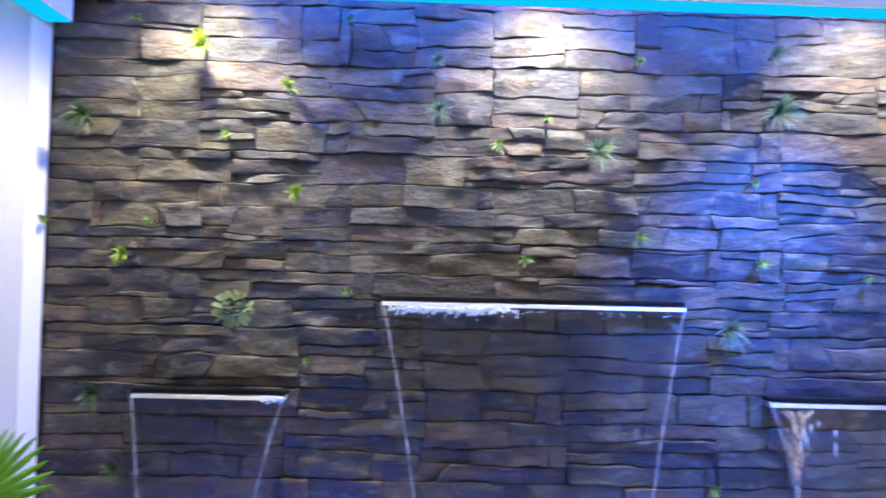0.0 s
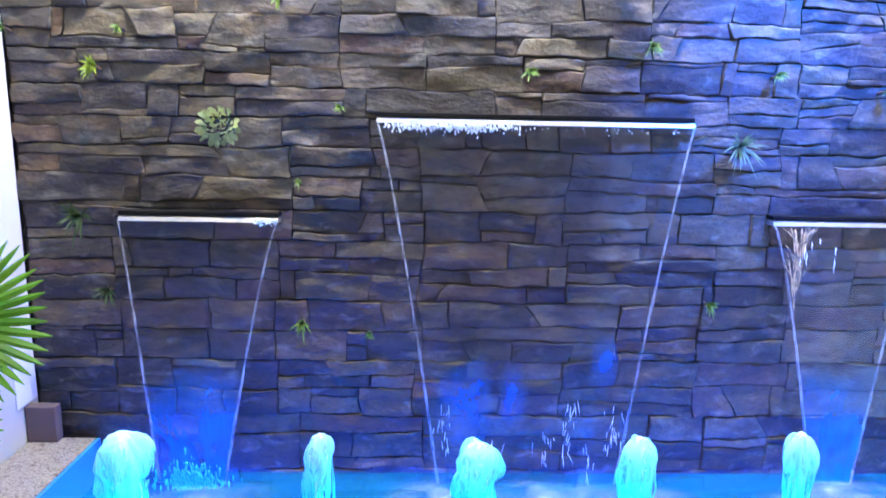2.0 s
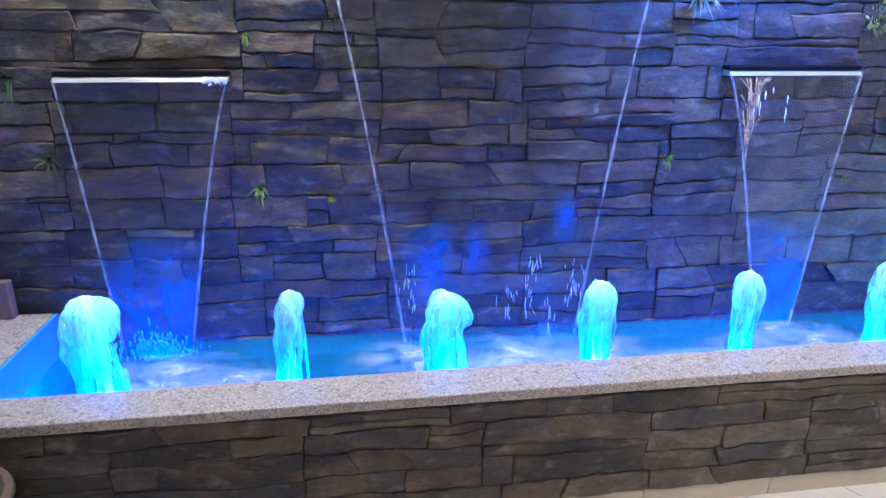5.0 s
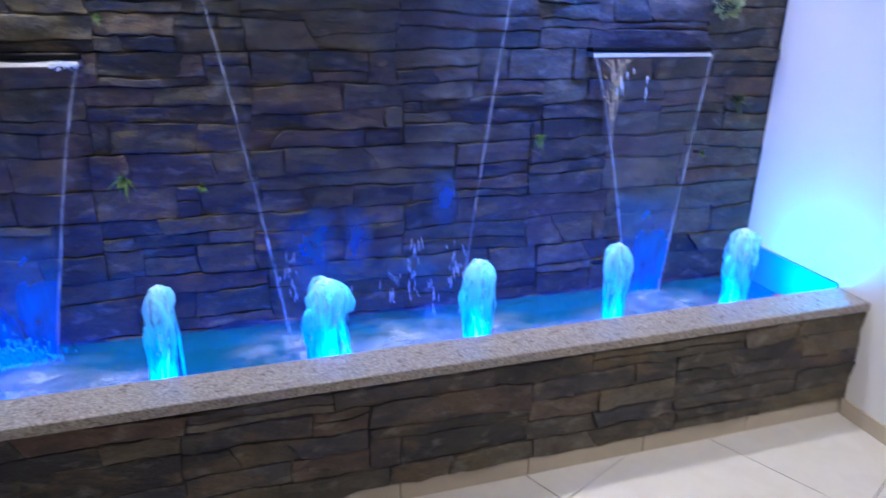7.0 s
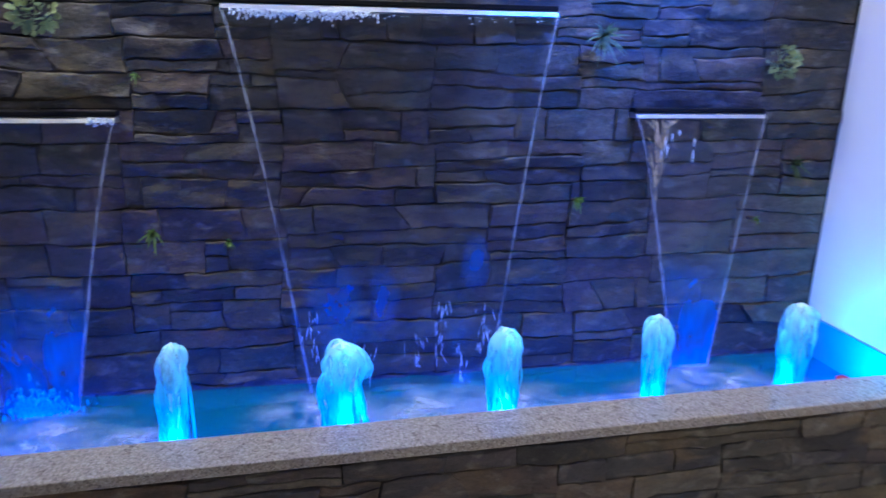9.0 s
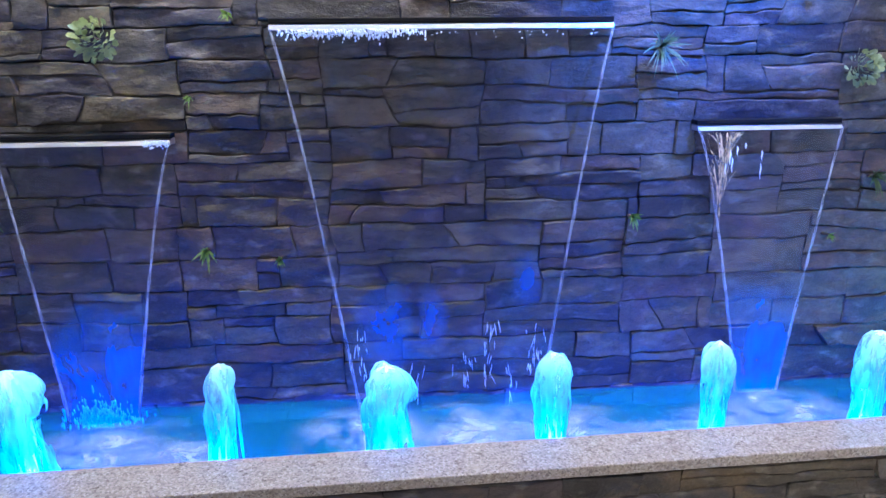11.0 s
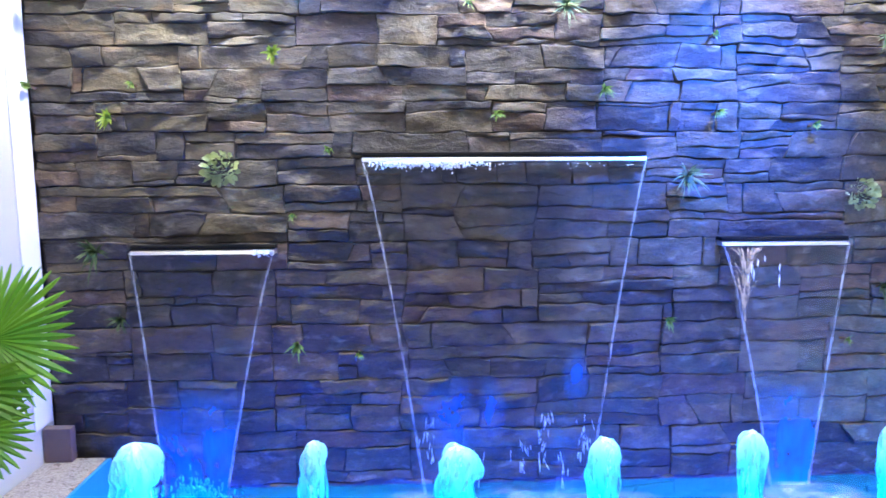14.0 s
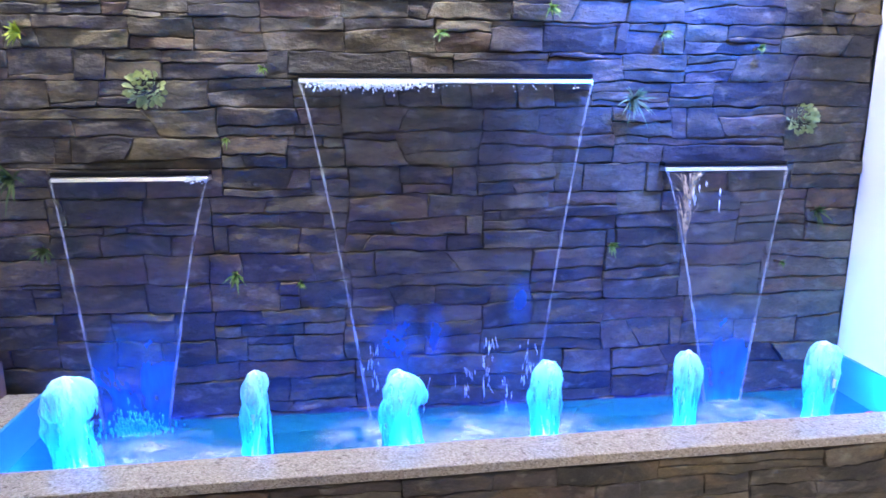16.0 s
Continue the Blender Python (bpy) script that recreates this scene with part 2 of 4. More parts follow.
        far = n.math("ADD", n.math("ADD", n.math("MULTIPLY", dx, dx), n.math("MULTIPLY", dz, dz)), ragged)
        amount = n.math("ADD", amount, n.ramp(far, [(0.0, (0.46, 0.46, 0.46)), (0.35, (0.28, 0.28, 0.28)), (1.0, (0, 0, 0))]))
    n.link(amount, m3.inputs[0])
    n.link(m1.outputs[0], m3.inputs[1])
    n.link(m2.outputs[0], m3.inputs[2])
    n.link(m3.outputs[0], n.out.inputs["Surface"])
    return n.mat


def foam_material():
    """Soft patches of fine foam that thin out into clear water towards their rim."""
    n = Nodes("pool_foam")
    v = n.coords()
    spread = n.add("ShaderNodeVectorMath")
    spread.operation = "LENGTH"
    n.link(v, spread.inputs[0])
    shift = n.add("ShaderNodeVectorMath")
    n.link(v, shift.inputs[0])
    n.link(n.math("MULTIPLY", n.add("ShaderNodeObjectInfo").outputs["Random"], 40.0), shift.inputs[1])
    f = n.noise(shift.outputs[0], 2.4, 6, 0.62, 0.6)
    fade = n.add("ShaderNodeMapRange")
    fade.interpolation_type = "SMOOTHSTEP"
    for k, q in ((1, 0.15), (2, 1.0), (3, 1.0), (4, 0.0)):
        fade.inputs[k].default_value = q
    n.link(spread.outputs["Value"], fade.inputs[0])
    tr, df = n.add("ShaderNodeBsdfTransparent"), n.add("ShaderNodeBsdfDiffuse", Color=(0.62, 0.70, 0.82, 1))
    m = n.add("ShaderNodeMixShader")
    n.link(n.math("MULTIPLY", n.ramp(f, [(0.38, (0, 0, 0)), (0.66, (0.50, 0.50, 0.50))]), fade.outputs[0]), m.inputs[0])
    n.link(tr.outputs[0], m.inputs[1])
    n.link(df.outputs[0], m.inputs[2])
    n.link(m.outputs[0], n.out.inputs["Surface"])
    return n.mat


def pool_material():
    """Rippled pool water over a blue-painted basin, clouded with fine air bubbles."""
    n = Nodes("pool_water")
    v = n.coords()
    f1, f2 = n.noise(v, 16, 4, 0.6, 0.6), n.noise(v, 55, 3, 0.6)
    h = n.math("ADD", f1, n.math("MULTIPLY", f2, 0.35))
    b = n.add("ShaderNodeBump", Strength=0.7, Distance=0.012)
    n.link(h, b.inputs["Height"])
    tr = n.add("ShaderNodeBsdfTransparent", Color=(0.30, 0.80, 1.0, 1))
    cloud = n.add("ShaderNodeBsdfDiffuse", Color=(0.010, 0.22, 0.42, 1))
    body = n.add("ShaderNodeMixShader", Fac=0.5)
    n.link(tr.outputs[0], body.inputs[1])
    n.link(cloud.outputs[0], body.inputs[2])
    gl = n.add("ShaderNodeBsdfGlossy", Roughness=0.08, Color=(1, 1, 1, 1))
    fr = n.add("ShaderNodeFresnel", IOR=1.33)
    n.link(b.outputs[0], gl.inputs["Normal"])
    n.link(b.outputs[0], fr.inputs["Normal"])
    m = n.add("ShaderNodeMixShader")
    n.link(fr.outputs[0], m.inputs[0])
    n.link(body.outputs[0], m.inputs[1])
    n.link(gl.outputs[0], m.inputs[2])
    n.link(m.outputs[0], n.out.inputs["Surface"])
    return n.mat


def glow_material(name, colour, strength):
    n = Nodes(name)
    e = n.add("ShaderNodeEmission", Color=(*colour, 1), Strength=strength)
    n.link(e.outputs[0], n.out.inputs["Surface"])
    return n.mat


STONE, STONE_FIELD = stone_material("slate_stone", False), stone_material("slate_stone_field", True)
MORTAR = plain("dark_mortar", (0.015, 0.014, 0.014), 0.9)
GRANITE = granite_material()
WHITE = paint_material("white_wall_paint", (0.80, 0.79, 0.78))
# kept darker than WHITE, so the strip by the stone reads as lit
OFF_WHITE = paint_material("off_white_wall_paint", (0.55, 0.536, 0.48))
CEILING = paint_material("white_ceiling_paint", (0.82, 0.81, 0.80), 0.7, 0.03)
TILE = tile_material("beige_floor_tile", (0.68, 0.64, 0.58), (0.60, 0.55, 0.48))
SKIRT = tile_material("beige_skirting_tile", (0.55, 0.48, 0.37), (0.46, 0.39, 0.30))
GROUT = plain("grey_grout", (0.22, 0.20, 0.18), 0.9)
STEEL = plain("brushed_steel", (0.8, 0.8, 0.82), 0.38, 1.0, 140)
BLACK = plain("black_plastic", (0.006, 0.006, 0.007), 0.85)
BLACK.node_tree.nodes["Principled BSDF"].inputs["Specular IOR Level"].default_value = 0.15
BASIN_PAINT = paint_material("blue_pool_paint", (0.03, 0.28, 0.55), 0.35, 0.2)
# the sheets' blue lamp glow is in the froth tint
SHEET = water_skin("falling_water_sheet", 0.66, 0.35, 0.28, (22, 22, 2.2), bump=0.15, froth=(0.02, 0.28, 0.98), glow_patches=((-0.20, 0.30, 0.10, 0.17), (-0.05, 0.32, 0.06, 0.12), (0.25, 0.42, 0.05, 0.11)))
SIDE_SHEET = water_skin("narrow_water_sheet", 0.66, 0.35, 0.36, (22, 22, 2.2), bump=0.15, foot_glow=1.05, froth=(0.02, 0.36, 0.98), reach=0.42)
ROPE = water_skin("water_edge_strand", 0.38, 0.34, 0.12, (90, 90, 14))
# tint carries the cyan lamp light; the jet froth itself is white
JET = water_skin("cyan_glow_jet_water", 0.30, 0.95, 0.15, (42, 42, 8), froth=(0.14, 0.88, 0.96), crest=0.3)
CORE = water_skin("white_jet_core", 0.22, 0.98, 0.2, (40, 40, 9), froth=(0.88, 0.98, 0.98))
FROTH = water_skin("white_froth", 0.08, 0.95, 0.25, (45, 45, 45), bump=0.8)
# tan colour stands for the warm lamps mirrored in the sheet
WARM_GLINT = water_skin("lamplit_water_streak", 0.36, 0.7, 0.08, (60, 60, 30), froth=(0.95, 0.72, 0.42))
# the blue lamp light on this spray is mixed into its froth colour
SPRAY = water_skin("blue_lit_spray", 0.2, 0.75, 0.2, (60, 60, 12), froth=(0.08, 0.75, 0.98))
MIST = foam_material()
POOL = pool_material()
LED = glow_material("blue_led_diffuser", (0.0, 0.55, 1.0), 0.82)
PANEL_GLOW = glow_material("panel_diffuser", COOL, 4.0)
PALM_GREEN = leaf_material("palm_leaf", (0.25, 0.54, 0.035), (0.09, 0.32, 0.02))
BROMELIAD = leaf_material("bright_rosette_leaf", (0.34, 0.42, 0.05), (0.16, 0.27, 0.04))
AIR_PLANT = leaf_material("silvery_air_plant_leaf", (0.16, 0.25, 0.15), (0.08, 0.15, 0.08))
SPRIG = leaf_material("green_sprig_leaf", (0.21, 0.33, 0.07), (0.11, 0.20, 0.04))
DARK_LEAF = leaf_material("dark_green_leaf", (0.07, 0.12, 0.04), (0.04, 0.07, 0.03))
SUCCULENT = leaf_material("pale_succulent_leaf", (0.38, 0.43, 0.19), (0.24, 0.31, 0.15))
BARK = plain("fibrous_palm_bark", (0.11, 0.065, 0.04), 0.9, 0, 90)
CLAY = plain("dark_clay", (0.12, 0.08, 0.06), 0.7)
SOIL = plain("soil", (0.05, 0.035, 0.025), 0.95)
PLUM = plain("dark_plum_stone", (0.15, 0.105, 0.11), 0.55, 0, 40)
RED = plain("red_plastic", (0.5, 0.02, 0.03), 0.4)


# ---- building helpers ----
def mesh_of(name, bm, material, smooth=False):
    me = bpy.data.meshes.new(name)
    bm.normal_update()
    bm.to_mesh(me)
    bm.free()
    me.materials.append(material)
    if smooth:
        me.polygons.foreach_set("use_smooth", [True] * len(me.polygons))
    return me


def top(name, bm, material, label="", category="", group="", kind="", smooth=False):
    return tagged(new(name, mesh_of(name, bm, material, smooth)), label, category, group, kind)


def part(name, bm, material, parent, label="", smooth=False):
    ob = new(name, mesh_of(name, bm, material, smooth))
    ob.parent = parent
    return tagged(ob, label)


def thing(name, at, label, category, group=""):
    ob = new(name)
    ob.empty_display_size = 0.05
    ob.matrix_world = at
    return tagged(ob, label, category, group)


def box(lo, hi, bevel=0.0, bm=None):
    bm = bm or bmesh.new()
    made = bmesh.ops.create_cube(bm, size=1)["verts"]
    for v in made:
        v.co = Vector([lo[i] + (v.co[i] + 0.5) * (hi[i] - lo[i]) for i in range(3)])
    if bevel:
        edges = list({e for v in made for e in v.link_edges})
        bmesh.ops.bevel(bm, geom=edges, offset=bevel, segments=2, affect="EDGES", profile=0.6)
    return bm


def prism(outline, z0, z1, bevel=0.0):
    """An upright prism over a plan outline, anticlockwise."""
    bm = bmesh.new()
    a = [bm.verts.new((x, y, z0)) for x, y in outline]
    b = [bm.verts.new((x, y, z1)) for x, y in outline]
    bm.faces.new(a[::-1])
    bm.faces.new(b)
    n = len(a)
    for i in range(n):
        bm.faces.new((a[i], a[(i + 1) % n], b[(i + 1) % n], b[i]))
    if bevel:
        bmesh.ops.bevel(bm, geom=list(bm.edges), offset=bevel, segments=2, affect="EDGES", profile=0.6)
    return bm


def tube(points, radii, sides=8, bm=None, cap=True):
    """A tapered tube along points."""
    bm = bm or bmesh.new()
    rings = []
    for i, (p, r) in enumerate(zip(points, radii)):
        p = Vector(p)
        d = (Vector(points[min(i + 1, len(points) - 1)]) - Vector(points[max(i - 1, 0)])).normalized()
        u = d.cross(Vector((0.31, 0.9, 0.28))).normalized()
        w = d.cross(u)
        rings.append([bm.verts.new(p + r * (math.cos(a) * u + math.sin(a) * w)) for a in [2 * math.pi * k / sides for k in range(sides)]])
    for a, b in zip(rings, rings[1:]):
        for k in range(sides):
            bm.faces.new((a[k], a[(k + 1) % sides], b[(k + 1) % sides], b[k]))
    if cap:
        bm.faces.new(rings[0][::-1])
        bm.faces.new(rings[-1])
    return bm


# ---- stone cladding ----
def warp(x, z, jag):
    dz = 0.0065 * noise.noise((x * 4.2, z * 8.0, 1.3)) + 0.004 * noise.noise((x * 17, z * 23, 7.7)) + 0.0024 * noise.noise((x * 48, z * 48, 2.7))
    dx = 0.012 * noise.noise((x * 5.0, z * 6.0, 4.1)) + 0.004 * noise.noise((x * 25, z * 19, 9.2))
    return x + dx * jag, z + dz * jag


def cleave(q, rng, out):
    """Splits a four-cornered patch (x, z) into stones, as a cast ledgestone panel is."""
    (ax, az), (bx, bz), (cx, cz), (dx, dz) = q
    w, h = (bx - ax + cx - dx) / 2, (dz - az + cz - bz) / 2
    across = along = False
    if h > 0.12:
        across = w > 0.2 or rng.random() < 0.5
        along = not across and w > 0.24
    elif w > 0.5 or (w > 0.22 and w / h > 3.8 and rng.random() < 0.72):
        along = True
    elif h > 0.062 and w > 0.09 and rng.random() < 0.66:
        across = True
    if across:
        f = rng.uniform(0.36, 0.64) if h > 0.12 else rng.uniform(0.22, 0.78)
        s = rng.uniform(-0.06, 0.06) if h > 0.12 else rng.uniform(-0.12, 0.12)
        f1, f2 = f + s, f - s
        e, g = (ax + (dx - ax) * f1, az + (dz - az) * f1), (bx + (cx - bx) * f2, bz + (cz - bz) * f2)
        cleave((q[0], q[1], g, e), rng, out)
        cleave((e, g, q[2], q[3]), rng, out)
    elif along:
        f = rng.uniform(0.28, 0.72)
        s = rng.uniform(-0.05, 0.05) if rng.random() < 0.92 else rng.choice((-1, 1)) * rng.uniform(0.3, 0.6) * h / w
        f1, f2 = min(0.85, max(0.15, f + s)), min(0.85, max(0.15, f - s))
        e, g = (ax + (bx - ax) * f1, az + (bz - az) * f1), (dx + (cx - dx) * f2, dz + (cz - dz) * f2)
        cleave((q[0], e, g, q[3]), rng, out)
        cleave((e, q[1], q[2], g), rng, out)
    else:
        out.append(q)


def pieces(text):
    """Splits a bond such as '4/6(4>5)' into weights with their own bonds, and the joints between them."""
    items, joints, depth, word = [], [], 0, ""
    rows = False
    for ch in text:
        depth += (ch == "(") - (ch == ")")
        rows |= depth == 0 and ch == "/"
    for ch in text:
        depth += (ch == "(") - (ch == ")")
        if depth == 0 and (ch == "/" if rows else ch in "|<>"):
            items.append(word)
            joints.append(ch)
            word = ""
        else:
            word += ch
    items.append(word)
    out = []
    for w in items:
        digits = w.rstrip("*").split("(")[0]
        out.append((float(digits), "*" if w.endswith("*") else w[len(digits) + 1:-1]))
    return out, joints


def split_panel(text, q, rng, out):
    """Fills the patch q with the stones of a bond: '/' stacks from the top, '|' sets side by side, '<' and '>' lean."""
    if not text:
        (ax, az), (bx, bz), (cx, cz), (dx, dz) = q
        w, h = (bx - ax + cx - dx) / 2, (dz - az + cz - bz) / 2
        if h > 0.105 and w > 0.16 and rng.random() < 0.6:
            split_panel(rng.choice(("5/2", "2/5", "4/3", "6/1(3|2)", "1(2|5)/5", "3(4>3)/2")), q, rng, out)
        elif w > 0.34 and rng.random() < 0.5:
            split_panel(rng.choice(("3|2", "2>3", "3<4")), q, rng, out)
        else:
            out.append(q)
        return
    items, joints = pieces(text)
    if len(items) == 1:
        split_panel(items[0][1], q, rng, out)
        return
    a, b, c, d = [Vector(p) for p in q]
    total, run = sum(w for w, _ in items), 0.0
    w, h = (b - a + c - d).length / 2, (d - a + c - b).length / 2
    stacked = joints[0] == "/"
    p0, p1 = (d, c) if stacked else (a, d)
    for k, (weight, inner) in enumerate(items):
        run += weight / total
        if k == len(items) - 1:
            n0, n1 = (a, b) if stacked else (b, c)
        elif stacked:
            s = rng.uniform(-0.09, 0.09) * min(1.0, 0.5 * w / h) * 0.6
            n0, n1 = d.lerp(a, run + s), c.lerp(b, run - s)
        else:
            s = {"|": rng.uniform(-0.03, 0.03), ">": 0.26, "<": -0.26}[joints[k]] * h / w
            n0, n1 = a.lerp(b, min(0.97, max(0.03, run + s))), d.lerp(c, min(0.97, max(0.03, run - s)))
        cell = (n0, n1, p1, p0) if stacked else (p0, n0, n1, p1)
        split_panel(inner, [tuple(p) for p in cell], rng, out)
        p0, p1 = n0, n1


def cladding(x0, x1, bonds, rng, pitch=0.487):
    """Stones and cast panels (x0, z0, x1, z1) of a wall laid in rows; widths are in centimetres."""
    out, panels = [], []
    for z0, z1, text in bonds:
        items, _ = pieces(text)
        scale, x = (x1 - x0) / sum(w for w, _ in items), x0
        for w, inner in items:
            e = x + w * scale
            if inner == "*":
                n = max(1, round((e - x) / pitch))
                cuts = [x + (e - x) * k / n for k in range(n + 1)]
                for a, b in zip(cuts, cuts[1:]):
                    cleave(((a, z0), (b, z0), (b, z1), (a, z1)), rng, out)
                    panels.append((a, z0, b, z1))
            else:
                split_panel(inner, ((x, z0), (e, z0), (e, z1), (x, z1)), rng, out)
                panels.append((x, z0, e, z1))
            x = e
    return out, panels


def stone(q, rng, jag, proud=0.013):
    """One split-faced stone as vertices (x, depth towards the room, z) and faces."""
    mx, mz = sum(p[0] for p in q) / 4, sum(p[1] for p in q) / 4
    joint = rng.uniform(0.0002, 0.0022)
    q = [(x + (0.5 * joint if x < mx else -0.5 * joint), z + (joint if z < mz else -joint)) for x, z in q]
    w = max(0.02, (q[1][0] - q[0][0] + q[2][0] - q[3][0]) / 2)
    h = max(0.012, (q[3][1] - q[0][1] + q[2][1] - q[1][1]) / 2)
    nu, nv = max(2, min(9, round(w / 0.025))), max(1, min(4, round(h / 0.022)))
    eu, ev = min(0.15, 0.0026 / w), min(0.15, 0.0028 / h)
    us = [0, eu] + [2.2 * eu + (1 - 4.4 * eu) * i / nu for i in range(nu + 1)] + [1 - eu, 1]
    vs = [0, ev] + [2.2 * ev + (1 - 4.4 * ev) * i / nv for i in range(nv + 1)] + [1 - ev, 1]
    d, tu, tv, ph = rng.uniform(0.0, proud), rng.uniform(-0.05, 0.05), rng.uniform(-0.08, 0.06), rng.uniform(0, 90)
    creases = []
    for _ in range(2):
        a = rng.uniform(0, 6.28)
        creases.append((math.cos(a), math.sin(a), rng.uniform(0.05, 0.3) * min(w, h), rng.uniform(0.06, 0.30)))
    verts, faces, nx = [], [], len(us)
    for j, v in enumerate(vs):
        for i, u in enumerate(us):
            x = (q[0][0] * (1 - u) + q[1][0] * u) * (1 - v) + (q[3][0] * (1 - u) + q[2][0] * u) * v
            z = (q[0][1] * (1 - u) + q[1][1] * u) * (1 - v) + (q[3][1] * (1 - u) + q[2][1] * u) * v
            wx, wz = warp(x, z, jag)
            y = d + tu * (x - mx) + tv * (z - mz) + 0.0095 * noise.noise((x * 11, ph, z * 26)) + 0.0066 * noise.noise((x * 26, ph + 5, z * 85))
            for ca, sa, off, steep in creases:
                y -= min(0.011, steep * max(0.0, ca * (x - mx) + sa * (z - mz) - off))
            side, level = i in (0, nx - 1), j in (0, len(vs) - 1)
            if side or level:
                y -= 0.0022 + 0.0022 * noise.noise((x * 60, ph, z * 60))
                chip = 0.0005 + 0.0065 * max(0.0, noise.noise((x * 26, ph, z * 26)) - 0.05) + (0.003 if side and level else 0.0)
                if side:
                    wx += chip if i == 0 else -chip
                if level:
                    wz += chip if j == 0 else -chip
            verts.append((wx, max(-0.001, y), wz))
    for j in range(len(vs) - 1):
        for i in range(nx - 1):
            a = j * nx + i
            faces.append((a, a + 1, a + nx + 1, a + nx))
    ring = list(range(nx)) + [j * nx + nx - 1 for j in range(1, len(vs))] + [(len(vs) - 1) * nx + i for i in range(nx - 2, -1, -1)] + [j * nx for j in range(len(vs) - 2, 0, -1)]
    first = len(verts)
    n = len(ring)
    verts += [verts[k] for k in ring] + [(verts[k][0], -0.02, verts[k][2]) for k in ring]
    for k in range(n):
        e = first + (k + 1) % n
        faces.append((e, first + k, first + n + k, e + n))
    return verts, faces


def lay(stones, panels, rng, parent, singles, turn, jag=1.6):
    """Lays stones on a wall: those for which singles() holds become parts, the others one field with the bodies of the cast panels."""
    all_v, all_f = [], []
    for x0, z0, x1, z1 in panels:
        n, back = len(all_v), rng.uniform(-0.006, -0.003)
        corners = [(x0 + 0.003, z0 + 0.004), (x1 - 0.003, z0 + 0.004), (x1 - 0.003, z1 - 0.004), (x0 + 0.003, z1 - 0.004)]
        all_v += [turn(x, back, z) for x, z in corners] + [turn(x, -0.02, z) for x, z in corners]
        all_f += [(n, n + 1, n + 2, n + 3)] + [(n + (k + 1) % 4, n + k, n + 4 + k, n + 4 + (k + 1) % 4) for k in range(4)]
    for q in stones:
        v, f = stone(q, rng, jag)
        v = [turn(*p) for p in v]
        mid = (sum(p[0] for p in q) / 4, sum(p[1] for p in q) / 4)
        if singles(*mid):
            me = bpy.data.meshes.new("stone")
            me.from_pydata(v, [], f)
            me.materials.append(STONE)
            me.polygons.foreach_set("use_smooth", [True] * len(f))
            ob = new("stone", me)
            ob.parent = parent
        else:
            n = len(all_v)
            all_v += v
            all_f += [tuple(n + k for k in face) for face in f]
    if all_v:
        me = bpy.data.meshes.new("stone_field")
        me.from_pydata(all_v, [], all_f)
        me.materials.append(STONE_FIELD)
        me.polygons.foreach_set("use_smooth", [True] * len(all_f))
        ob = tagged(new("stone_field", me), kind="stuff")
        ob.parent = parent


# ---- room ----
WEST, EAST, CEIL, SOUTH, TOP_Z = -1.645, 1.585, 2.415, -5.6, 0.435
SLOT_Y, SLOT_W, LIP = -0.25, -1.556, 0.085

wall_north = top("wall_north", box((WEST - 0.15, 0.024, 0), (EAST + 0.15, 0.2, 2.8)), MORTAR, kind="structure")
wall_west = top("wall_west", box((WEST - 0.15, SOUTH, 0), (WEST, 0.010, 2.8)), OFF_WHITE, kind="structure")
wall_east = top("wall_east", box((EAST, SOUTH, 0), (EAST + 0.15, 0.010, 2.8)), WHITE, kind="structure")
wall_south = top("wall_south", box((WEST - 0.15, SOUTH - 0.15, 0), (EAST + 0.15, SOUTH - 0.002, 2.8)), WHITE, kind="structure")
# added strip whose whiter paint stands for the lit wall beside the stone
lit_wall_strip = top("lit_wall_strip", box((WEST + 0.0005, -0.115, TOP_Z + 0.13), (WEST + 0.007, -0.002, 2.40), 0.003), WHITE, kind="structure")
floor = top("floor", box((WEST - 0.15, SOUTH - 0.15, -0.1), (EAST + 0.15, 0.2, -0.006)), GROUT, kind="structure")


def askew(bm, shift=0.0):
    """The slot's front edge runs along the basin, a little askew to the stone wall."""
    for v in bm.verts:
        if -0.4 < v.co.y + shift < -0.2:
            v.co.y += 0.03 * (v.co.x - 0.55)
    return bm


ceiling_bm = box((WEST + 0.001, SOUTH, CEIL), (EAST - 0.001, SLOT_Y, 2.5))
box((WEST + 0.001, SLOT_Y + 0.001, CEIL), (SLOT_W, -0.034, 2.5), bm=ceiling_bm)
box((WEST - 0.15, SOUTH - 0.15, 2.801), (EAST + 0.15, 0.2, 2.9), bm=ceiling_bm)
box((WEST + 0.001, SLOT_Y - 0.02, 2.501), (EAST - 0.001, SLOT_Y, 2.80), bm=ceiling_bm)
box((WEST + 0.001, SLOT_Y + 0.001, 2.501), (SLOT_W - 0.002, -0.034, 2.80), bm=ceiling_bm)
askew(ceiling_bm)
ceiling = top("ceiling", ceiling_bm, CEILING, kind="structure")


def led_strip(lo, hi):
    ob = thing("led_strip", pose((lo[0] + hi[0]) / 2, 0, CEIL), "glowing blue LED light strip set round the ceiling slot", "light strip", "ceiling light strips")
    c = ob.location
    bm = askew(box(lo, hi, 0.003))
    bmesh.ops.translate(bm, verts=bm.verts, vec=-c)
    part("diffuser", bm, LED, ob, "glowing blue diffuser")
    rail = askew(box((lo[0], lo[1] - 0.004, lo[2] - 0.001), (hi[0], lo[1] - 0.001, hi[2])))
    bmesh.ops.translate(rail, verts=rail.verts, vec=-c)
    part("rail", rail, CEILING, ob, "slim white edge rail")
    return ob


